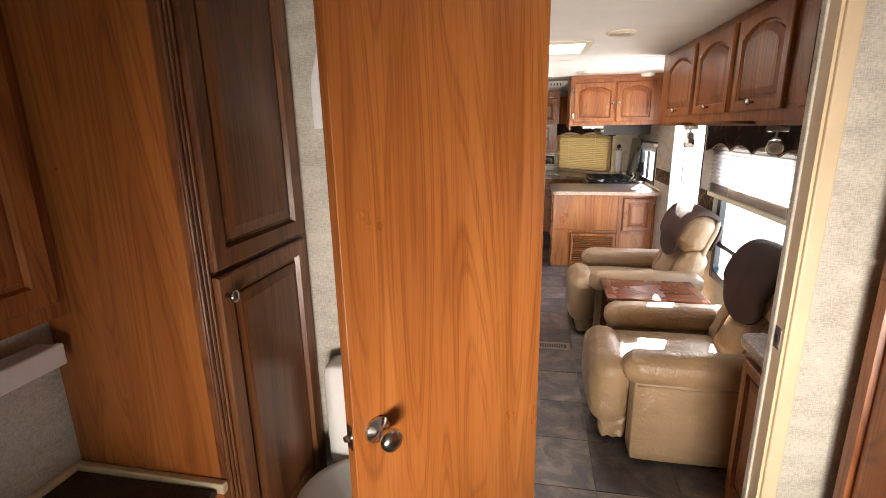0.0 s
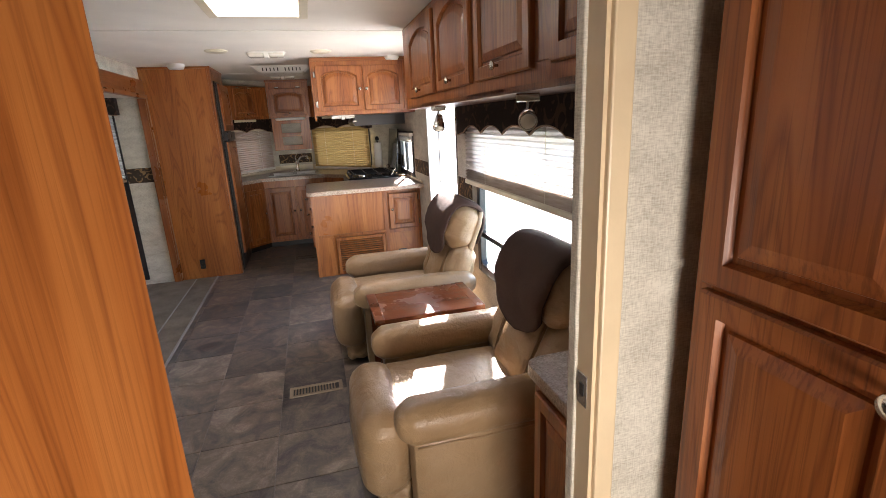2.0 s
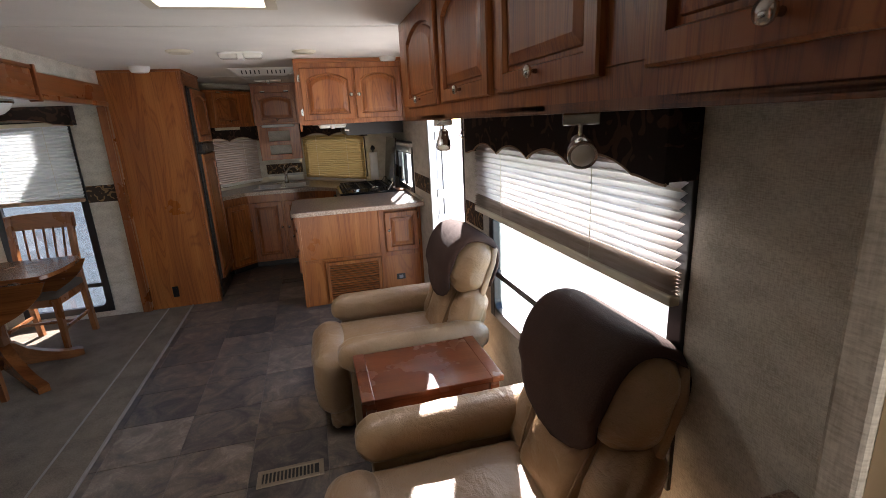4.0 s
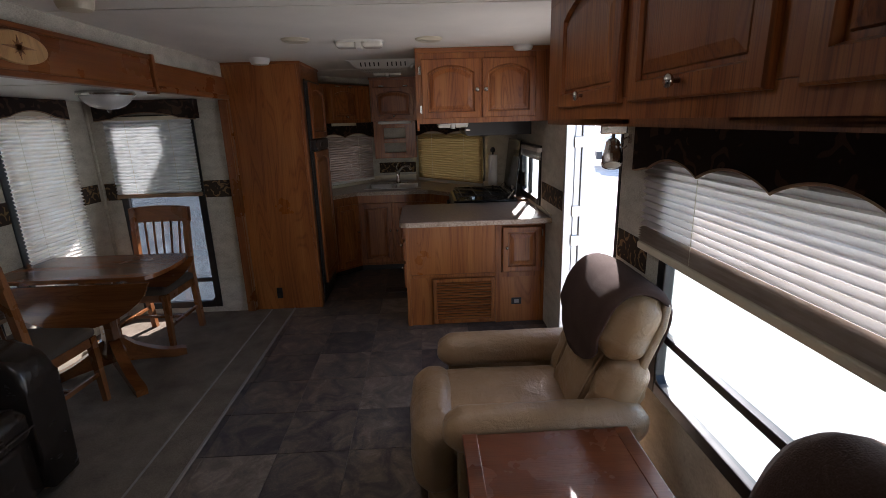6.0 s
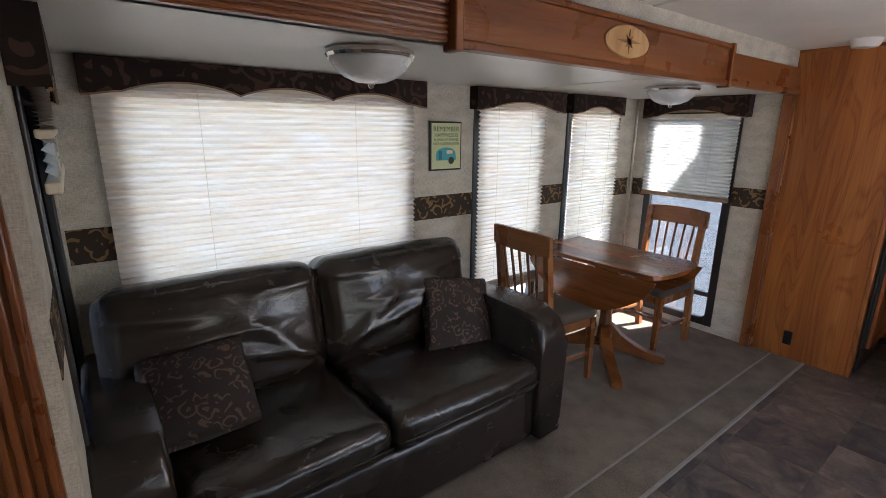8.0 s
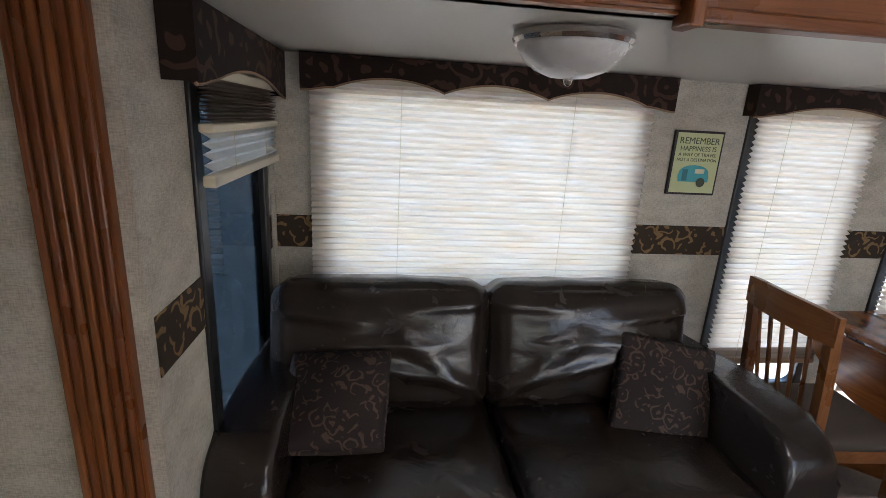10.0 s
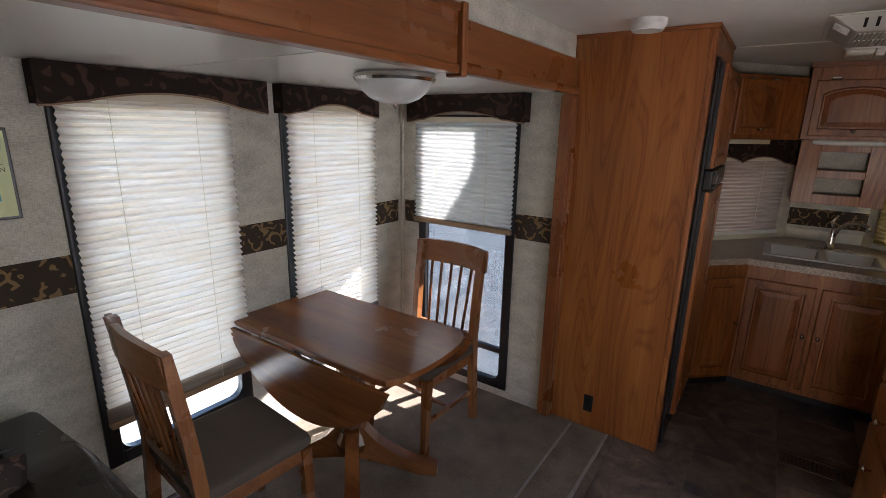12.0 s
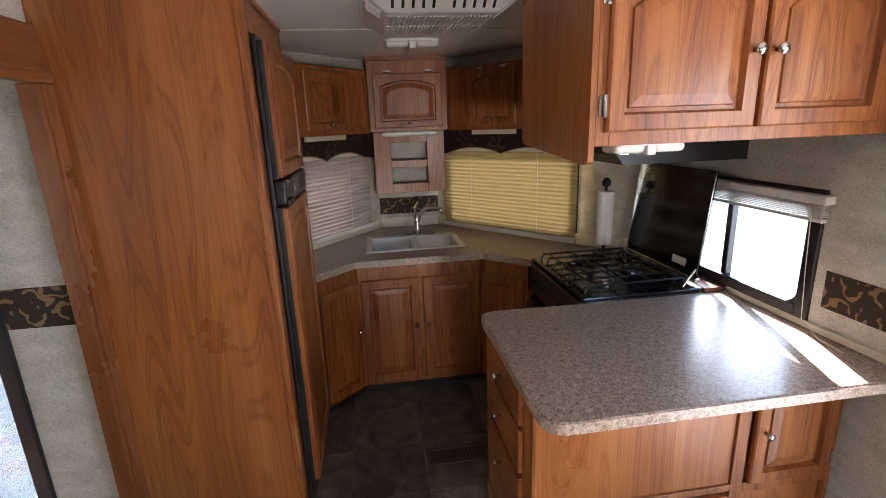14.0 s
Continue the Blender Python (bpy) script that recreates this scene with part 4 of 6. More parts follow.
for k in range(9):
    part("flute", bx(LEFT + 0.0265, LEFT + 0.034, 1.885, 3.058, 1.815 + k * 0.0165, 1.827 + k * 0.0165, bevel=0.0035), CHERRY_Y, fb)
em = new("emblem")
em.parent, em.matrix_basis = fa, pose(LEFT + 0.046, 3.945, 1.905, 90, 0, 90)
bm = lathe(bmesh.new(), [(0.15, 0), (0.15, 0.006), (0.142, 0.010), (0.138, 0.010)], seg=40)
bmesh.ops.scale(bm, vec=(1, 0.40, 1), verts=bm.verts)
part("oval_plaque", bm, PINE, em, "pale oval wooden plaque")
bm = bmesh.new()
for k in range(8):
    a = k * math.pi / 4
    L = (0.085, 0.045)[0 if k % 4 == 0 else 1] if k % 2 == 0 else 0.032
    d, e = Vector((math.cos(a), math.sin(a))), Vector((-math.sin(a), math.cos(a))) * 0.009
    p = [Vector((d.x * L, d.y * min(L, 0.05))), Vector((e.x, e.y)), Vector((-e.x, -e.y))]
    lo, hi = [bm.verts.new((v.x, v.y, 0.0098)) for v in p], [bm.verts.new((v.x, v.y, 0.0125)) for v in p]
    bm.faces.new(hi)
    for i in range(3):
        bm.faces.new((lo[i], lo[(i + 1) % 3], hi[(i + 1) % 3], hi[i]))
part("compass_star", bm, wood("burnt_line", (0.25, 0.11, 0.04), (0.3, 0.14, 0.05), (0.36, 0.18, 0.07)), em, "burnt-in compass star")
pil = thing("slide_pilaster", "fluted stained wooden upright at the slide-out opening", "trim", pose(0, 0, 0), kind="structure")
part("backing_board", bx(LEFT + 0.001, LEFT + 0.022, 1.885, 2.02, 0.0, 1.81), CHERRY_Z, pil)
for k in range(6):
    part("flute", bx(LEFT + 0.0225, LEFT + 0.032, 1.89 + k * 0.022, 1.905 + k * 0.022, 0.0, 1.81, bevel=0.004), CHERRY_Z, pil)
pil = thing("slide_pilaster", "stained wooden upright beside the refrigerator cabinet", "trim", pose(0, 0, 0), kind="structure")
bm = bx(LEFT - 0.03, LEFT + 0.03, S1 - 0.035, FY0 - 0.001, 0.0, 1.80, bevel=0.005)
box(bm, LEFT - 0.015, LEFT + 0.04, S1 - 0.02, FY0 - 0.001, 0.0, 1.80, bevel=0.006)
part("moulded_board", bm, CHERRY_Z, pil)


# ---- lamps and ceiling things ----
def dome(x, y, z, r=0.143):
    t = thing("dome_light", "unlit alabaster glass dome light with nickel rim", "ceiling light", pose(x, y, z), group="dome lights in the slide-out")
    part("rim", lathe(bmesh.new(), [(r * 0.8, 0), (r * 1.02, -0.004), (r * 1.04, -0.018), (r, -0.028), (r * 0.97, -0.026)][::-1], None, 36), CHROME, t, "nickel rim", smooth=False)
    part("glass_bowl", lathe(bmesh.new(), [(0.01, -0.105), (r * 0.35, -0.101), (r * 0.62, -0.086), (r * 0.82, -0.062), (r * 0.94, -0.036), (r * 0.95, -0.022)], None, 36), FROSTED, t, "swirled white glass bowl", smooth=True)
    part("finial", lathe(bmesh.new(), [(0.004, -0.122), (0.009, -0.117), (0.011, -0.110), (0.014, -0.104)], None, 14), CHROME, t, smooth=True)


dome(-1.575, 2.97, SLIDE_TOP)
dome(-1.572, 4.94, SLIDE_TOP)


def ceiling_disc(name, label, cat, x, y, r, h, mat_, rings=0, group=""):
    t = thing(name, label, cat, pose(x, y, TOP), group=group)
    part("cover", lathe(bmesh.new(), [(r * 0.55, -h), (r * 0.85, -h * 0.92), (r * 0.97, -h * 0.5), (r, 0)], None, 30), mat_, t, smooth=False)
    for k in range(rings):
        rr = r * (0.2 + 0.5 * k / max(1, rings - 1))
        part("slot_ring", lathe(bmesh.new(), [(rr, -h - 0.002), (rr + 0.004, -h - 0.003), (rr + 0.008, -h - 0.002), (rr + 0.008, -h + 0.004), (rr, -h + 0.004)][::-1], None, 24), mat_, t)
    return t


for x, y in ((-0.46, 5.01), (0.33, 5.09), (0.35, 3.06)):
    ceiling_disc("ceiling_speaker", "round cream ceiling speaker grille", "speaker", x, y, 0.085, 0.014, IVORY, 4, "ceiling speakers")
ceiling_disc("puck_light", "round white flush ceiling light", "ceiling light", 0.99, 5.49, 0.075, 0.035, WHITE)
ceiling_disc("smoke_detector", "round white smoke detector", "smoke detector", -0.93, 5.80, 0.075, 0.042, WHITE, 2)
ceiling_disc("vent_knob", "cream round ceiling fixture with wire", "ceiling fixture", -1.02, 3.97, 0.065, 0.05, IVORY)


def twin_light(x, y, z, yaw=0, flat=1.0):
    t = thing("twin_ceiling_light", "double clear-lens ceiling light with white bridge", "ceiling light", pose(x, y, z, 0, 0, yaw) @ Matrix.Diagonal((flat, flat, flat, 1)), group="twin lights")
    part("base", slab(bmesh.new(), rounded([(-0.15, -0.07, 1), (0.15, -0.07, 1), (0.15, 0.07, 1), (-0.15, 0.07, 1)], 0.065), -0.012, 0.0), WHITE, t)
    for s in (-1, 1):
        bm = soft(bmesh.new(), 0.125, 0.12, 0.04, 0.036, pose(s * 0.08, 0, -0.020), 10)
        part("lens", bm, LENS, t, "ribbed clear lens", smooth=True)
    part("bridge", bx(-0.018, 0.018, -0.066, 0.066, -0.048, -0.010, bevel=0.006), WHITE, t)


twin_light(-0.10, 5.13, TOP)
twin_light(-0.06, 7.03, TOP)
twin_light(0.50, 5.66, 1.568, flat=0.8)
ac = thing("ceiling_air_conditioner", "white slotted air conditioner shroud on the ceiling", "air conditioner", pose(-0.03, 6.31, TOP))
bm = bmesh.new()
lo = [bm.verts.new((x, y, -0.058)) for x, y in ((-0.20, -0.20), (0.20, -0.20), (0.20, 0.24), (-0.20, 0.24))]
hi = [bm.verts.new((x, y, -0.004)) for x, y in ((-0.285, -0.27), (0.285, -0.27), (0.285, 0.28), (-0.285, 0.28))]
bm.faces.new(lo)
bm.faces.new(hi)
for i in range(4):
    bm.faces.new((lo[i], lo[(i + 1) % 4], hi[(i + 1) % 4], hi[i]))
bmesh.ops.bevel(bm, geom=list(bm.edges), offset=0.008, segments=2, affect="EDGES", profile=0.5)
part("shroud", bm, WHITE, ac)
part("mounting_flange", bx(-0.295, 0.295, -0.28, 0.29, -0.006, 0.0, bevel=0.002), WHITE, ac)
tip = math.degrees(math.atan2(0.054, 0.07))
for k in range(11):
    if k != 5:
        part("slot", bx(-0.005, 0.005, -0.022, 0.022, -0.001, 0.0015), BLACK, ac, mtx=pose(-0.18 + k * 0.036, -0.235, -0.0315, -tip, 0, 0))
for row in (-0.155, 0.02):
    for k in range(26):
        part("rib", bx(-0.0035, 0.0035, -0.075, 0.075, -0.0035, 0.002), WHITE, ac, mtx=pose(-0.185 + k * 0.0148, row + 0.075, -0.0585))
for q in (-1, 1):
    for k in range(6):
        part("louvre", bx(-0.030, 0.030, -0.004, 0.004, -0.002, 0.003), WHITE, ac, mtx=pose(q * 0.245, -0.17 + k * 0.022, -0.031, 0, -q * 32, 0))
rv = thing("roof_vent", "bright white roof vent with cream frame", "roof vent", pose(0, 0, 0))
bm = bmesh.new()
for a in ((VX0 - 0.035, VX0 + 0.012, VY0 - 0.035, VY1 + 0.035), (VX1 - 0.012, VX1 + 0.035, VY0 - 0.035, VY1 + 0.035), (VX0 + 0.012, VX1 - 0.012, VY0 - 0.035, VY0 + 0.012), (VX0 + 0.012, VX1 - 0.012, VY1 - 0.012, VY1 + 0.035)):
    box(bm, a[0], a[1], a[2], a[3], TOP - 0.014, TOP + 0.07, bevel=0.003)
part("frame", bm, IVORY, rv)
part("dome_lid", bx(VX0 - 0.03, VX1 + 0.03, VY0 - 0.03, VY1 + 0.03, TOP + 0.082, TOP + 0.088), ROOF_LENS, rv, "white translucent lid")


# ---- sofa ----
sofa = thing("sofa", "dark brown leather two-seat sofa in the slide-out", "sofa", pose(-1.9, 3.0, 0.012))


def so(x0, x1, y0, y1, z0, z1, r, ry=0.0, **k):
    return soft(bmesh.new(), x1 - x0, y1 - y0, z1 - z0, r, pose((x0 + x1) / 2 + 1.9, (y0 + y1) / 2 - 3.0, (z0 + z1) / 2 - 0.012, 0, ry, 0), **k)


part("base", so(-2.33, -1.455, 2.22, 3.79, 0.055, 0.345, 0.03, n=12, puff=(0.006, 0, 0)), DARK_LEATHER, sofa, smooth=True)
part("back_frame", so(-2.335, -2.16, 2.20, 3.82, 0.06, 0.86, 0.05), DARK_LEATHER, sofa, smooth=True)
for y0, y1, s in ((2.235, 2.955, 1.0), (2.965, 3.78, 4.0)):
    part("seat_cushion", so(-2.14, -1.425, y0, y1, 0.335, 0.495, 0.055, n=26, puff=(0.012, 0.004, 0.022), wrinkle=0.005, freq=9, seed=s), DARK_LEATHER, sofa, smooth=True)
    part("seat_welt", tube(bmesh.new(), [(-1.425 + 1.9 + 0.008, y + 0.02 - 3.0, 0.388) for y in (y0, y0 + 0.2, y1 - 0.2, y1 - 0.04)], 0.005, 6), DARK_LEATHER, sofa)
FOLDS = [(-0.9, -0.75, -0.1, 0.35, 0.10, 0.018), (-0.9, -0.55, 0.4, -0.05, 0.09, 0.016), (0.9, -0.8, 0.2, 0.2, 0.10, 0.015), (0.95, 0.6, 0.1, 0.45, 0.08, 0.012),
         (-0.95, 0.7, -0.2, 0.62, 0.08, -0.012), (-0.6, 0.1, 0.7, 0.15, 0.07, 0.010), (0.2, -0.75, 0.9, -0.35, 0.09, -0.012)]
for y0, y1, s in ((2.10, 2.945, 2.0), (2.935, 3.79, 7.0)):
    flip = 1 if s > 5 else -1
    part("back_cushion", so(-2.235, -1.985, y0, y1, 0.455, 0.975, 0.085, ry=-11, n=40, puff=(0.05, 0.0, 0.010), wrinkle=0.006, freq=5, seed=s, folds=[(flip * a, b, flip * c, d, w, h) for a, b, c, d, w, h in FOLDS]), DARK_LEATHER, sofa, smooth=True)
for y0 in (2.045, 3.765):
    prof = [(-0.43, 0.05), (0.475, 0.05), (0.475, 0.50)]
    for k in range(7):
        a = k / 6 * math.pi / 2
        prof.append((0.325 + 0.15 * math.cos(a), 0.545 + 0.15 * math.sin(a)))
    prof += [(0.05, 0.70), (-0.43, 0.66)]
    bm = prism(bmesh.new(), prof, y0 - 3.0, y0 - 3.0 + 0.19)
    bmesh.ops.bevel(bm, geom=[e for e in bm.edges if abs(e.verts[0].co.y - e.verts[1].co.y) < 1e-6], offset=0.028, segments=4, affect="EDGES", profile=0.5)
    part("arm", bm, DARK_LEATHER, sofa, smooth=True)
for x in (-2.24, -1.52):
    for y in (2.14, 3.86):
        part("foot", cyl(bmesh.new(), 0.022, 0.032, 0.055, pose(x + 1.9, y - 3.0, 0.0)), PINE, sofa, "pale wooden foot")


def throw_pillow(m, size, s):
    bm = soft(bmesh.new(), size, 0.05, size, 0.02, None, 14, (-0.02, 0.055, -0.02), 0.006, 8, s)
    ob = part("throw_pillow", bm, PILLOW_CLOTH, None, smooth=True, mtx=m)
    tagged(ob, "brown paisley throw pillow leaning on the leather sofa", "pillow", "throw pillows")
    return ob


throw_pillow(pose(-1.865, 3.60, 0.632, -28, 9, 80), 0.385, 1.0)
throw_pillow(pose(-1.80, 2.37, 0.655, -58, -6, 82), 0.365, 5.0)


# ---- dinette ----
tb = thing("drop_leaf_table", "dark glossy drop-leaf pedestal table with both leaves down", "table", pose(-1.88, 4.97, 0.012))
poly = [(-0.50, -0.275), (0.40, -0.275)]
for k in range(11):
    a = -math.pi / 2 + k * math.pi / 10
    poly.append((0.40 + 0.115 * math.cos(a) ** 0.6, 0.275 * math.sin(a)))
poly += [(0.40, 0.275), (-0.50, 0.275)]
poly = [p for i, p in enumerate(poly) if i == 0 or (Vector(p) - Vector(poly[i - 1])).length > 1e-4]
part("tabletop", slab(bmesh.new(), poly, 0.708, 0.733, 0.006), WALNUT_X, tb)
for s in (-1, 1):
    prof = [(-0.49 + 0.98 * k / 24, 0.70 - 0.285 * math.sin(math.pi * k / 24) ** 0.62) for k in range(25)]
    bm = prism(bmesh.new(), prof, s * 0.286 - 0.009, s * 0.286 + 0.009)
    lf = part("drop_leaf", bm, WALNUT_X, tb)
    for x in (-0.3, 0.05, 0.33):
        part("leaf_hinge", bx(x - 0.03, x + 0.03, s * 0.279 - 0.006, s * 0.279 + 0.006, 0.700, 0.712), CHROME, lf, "small bright hinge")
part("column", lathe(bmesh.new(), [(0.075, 0.10), (0.082, 0.14), (0.06, 0.20), (0.052, 0.30), (0.058, 0.45), (0.075, 0.60), (0.085, 0.708)], None, 8), WALNUT_Z, tb)
part("sub_top", bx(-0.30, 0.30, -0.10, 0.10, 0.66, 0.708, bevel=0.004), WALNUT_X, tb)
for dx, dy in ((0.37, 0.20), (0.37, -0.37), (-0.37, -0.20), (-0.37, 0.37)):
    L = math.hypot(dx, dy)
    prof = [(0.02, 0.06), (0.02, 0.24), (0.07, 0.22)] + [(0.07 + (L - 0.10) * k / 6, 0.20 - 0.145 * math.sin(k / 6 * math.pi / 2)) for k in range(1, 7)] + [(L, 0.045), (L, 0.0), (L - 0.09, 0.0), (L * 0.5, 0.03)]
    bm = prism(bmesh.new(), prof, -0.032, 0.032, pose(0, 0, 0, 0, 0, math.degrees(math.atan2(dy, dx))))
    part("foot", bm, CHAIR_X if dy > 0 else WALNUT_X, tb)


def dining_chair(m, label):
    c = thing("dining_chair", label, "chair", m, group="dinette chairs")
    for s in (-1, 1):
        bm = bmesh.new()
        rings = []
        for k in range(13):
            u = k / 12
            z = u * 0.985
            y = -0.19 - 0.05 * (1 - u) ** 2 * (1 if u < 0.45 else 0.6) - 0.085 * max(0, u - 0.42) ** 1.3 * 1.6
            w, d = 0.019, 0.022 - 0.005 * abs(u - 0.45)
            rings.append([bm.verts.new((s * (0.195 + 0.01 * u) + a * w, y + b * d, z)) for a, b in ((-1, -1), (1, -1), (1, 1), (-1, 1))])
        for a, b in zip(rings, rings[1:]):
            for i in range(4):
                bm.faces.new((a[i], a[(i + 1) % 4], b[(i + 1) % 4], b[i]))
        bm.faces.new(rings[0][::-1])
        bm.faces.new(rings[-1])
        part("back_post", bm, CHAIR_Z, c)
        bm = bmesh.new()
        a = [bm.verts.new((s * 0.195 + x * 0.015, 0.20 + y * 0.015, 0.0)) for x, y in ((-1, -1), (1, -1), (1, 1), (-1, 1))]
        b = [bm.verts.new((s * 0.195 + x * 0.021, 0.185 + y * 0.021, 0.425)) for x, y in ((-1, -1), (1, -1), (1, 1), (-1, 1))]
        for i in range(4):
            bm.faces.new((a[i], a[(i + 1) % 4], b[(i + 1) % 4], b[i]))
        bm.faces.new(a[::-1])
        bm.faces.new(b)
        part("front_leg", bm, CHAIR_Z, c)
        part("side_stretcher", bx(s * 0.195 - 0.009, s * 0.195 + 0.009, -0.20, 0.19, 0.17, 0.195, bevel=0.003), CHAIR_X, c)
        part("side_rail", bx(s * 0.195 - 0.011, s * 0.195 + 0.011, -0.18, 0.18, 0.37, 0.425, bevel=0.003), CHAIR_X, c)
    part("front_rail", bx(-0.18, 0.18, 0.172, 0.195, 0.37, 0.425, bevel=0.003), CHAIR_X, c)
    part("back_rail", bx(-0.18, 0.18, -0.205, -0.185, 0.37, 0.425, bevel=0.003), CHAIR_X, c)
    part("cross_stretcher", bx(-0.19, 0.19, -0.015, 0.005, 0.172, 0.192, bevel=0.003), CHAIR_X, c)
    bm = bmesh.new()
    rows = []
    for k in range(13):
        u = -1 + k / 6
        y = -0.262 - 0.028 * (1 - u * u)
        zt = 1.0 - 0.012 * abs(u) ** 3
        rows.append([bm.verts.new((u * 0.235, y + d, z + 0.0)) for d, z in ((0, 0.875), (0.022, 0.875), (0.016, zt), (-0.006, zt))])
    for a, b in zip(rows, rows[1:]):
        for i in range(4):
            bm.faces.new((a[i], a[(i + 1) % 4], b[(i + 1) % 4], b[i]))
    bm.faces.new(rows[0][::-1])
    bm.faces.new(rows[-1])
    part("crest_rail", bm, CHAIR_X, c)
    part("lower_back_rail", bx(-0.18, 0.18, -0.222, -0.20, 0.49, 0.53, bevel=0.003), CHAIR_X, c)
    for k in range(5):
        x = -0.128 + 0.064 * k
        part("spindle", tube(bmesh.new(), [(x * 0.92, -0.212, 0.52), (x, -0.238, 0.70), (x * 1.06, -0.270 + 0.02 * abs(x), 0.885)], 0.0085, 8), CHAIR_Z, c, smooth=True)
    part("seat_cushion", soft(bmesh.new(), 0.44, 0.43, 0.06, 0.028, pose(0, 0.0, 0.452), 10, (0, 0, 0.012)), SEAT_CLOTH, c, "taupe padded seat", smooth=True)
    return c


dining_chair(pose(-1.915, 4.385, 0.012, 0, 0, -4), "cherry-stained slat-back dining chair with taupe seat beside the sofa")
dining_chair(pose(-1.815, 5.425, 0.012, 0, 0, 178), "cherry-stained slat-back dining chair with taupe seat at the end window")

# framed sign
sg = thing("framed_sign", "small framed sign with travel saying and teal camper", "sign", at_wall(ON_LEFT, SLIDE + 0.001, 3.79, 1.32))
part("frame", bx(0, 0.235, -0.018, -0.001, 0, 0.285, bevel=0.003), BLACK, sg, "thin black frame")
part("face", bx(0.010, 0.225, -0.020, -0.017, 0.010, 0.275), plain("pale_green_print", (0.60, 0.66, 0.36), 0.5, 0, 0.03), sg, "pale green printed face")
INK = plain("dark_ink", (0.05, 0.07, 0.04), 0.6)
for txt, z, size in (("REMEMBER", 0.228, 0.040), ("HAPPINESS IS", 0.197, 0.030), ("A WAY OF TRAVEL", 0.173, 0.0215), ("NOT A DESTINATION", 0.151, 0.0195)):
    cu = bpy.data.curves.new("lettering", "FONT")
    cu.body, cu.size, cu.align_x, cu.extrude = txt, size, "CENTER", 0.0004
    cu.materials.append(INK)
    ob = new("lettering", cu)
    ob.parent, ob.matrix_basis = sg, pose(0.1175, -0.0205, z, 90)
TEAL = plain("teal_print", (0.06, 0.42, 0.50), 0.5, 0, 0.05)
body_o = [(0.045, 0.060)] + [(0.115 - 0.075 * math.cos(k / 8 * math.pi), 0.085 + 0.05 * math.sin(k / 8 * math.pi) ** 0.7) for k in range(9)] + [(0.19, 0.060)]
part("camper_picture", prism(bmesh.new(), body_o, -0.0212, -0.020), TEAL, sg, "teal camper print")
part("camper_window", bx(0.12, 0.165, -0.0218, -0.021, 0.098, 0.118), plain("cream_print", (0.75, 0.72, 0.5), 0.5), sg)
part("camper_door", bx(0.06, 0.085, -0.0218, -0.021, 0.064, 0.115), plain("dark_teal_print", (0.03, 0.22, 0.27), 0.5), sg)
part("camper_wheel", cyl(bmesh.new(), 0.021, 0.021, 0.001, pose(0.155, -0.021, 0.058, 90)), INK, sg)


# ---- recliners ----
TILT = 22


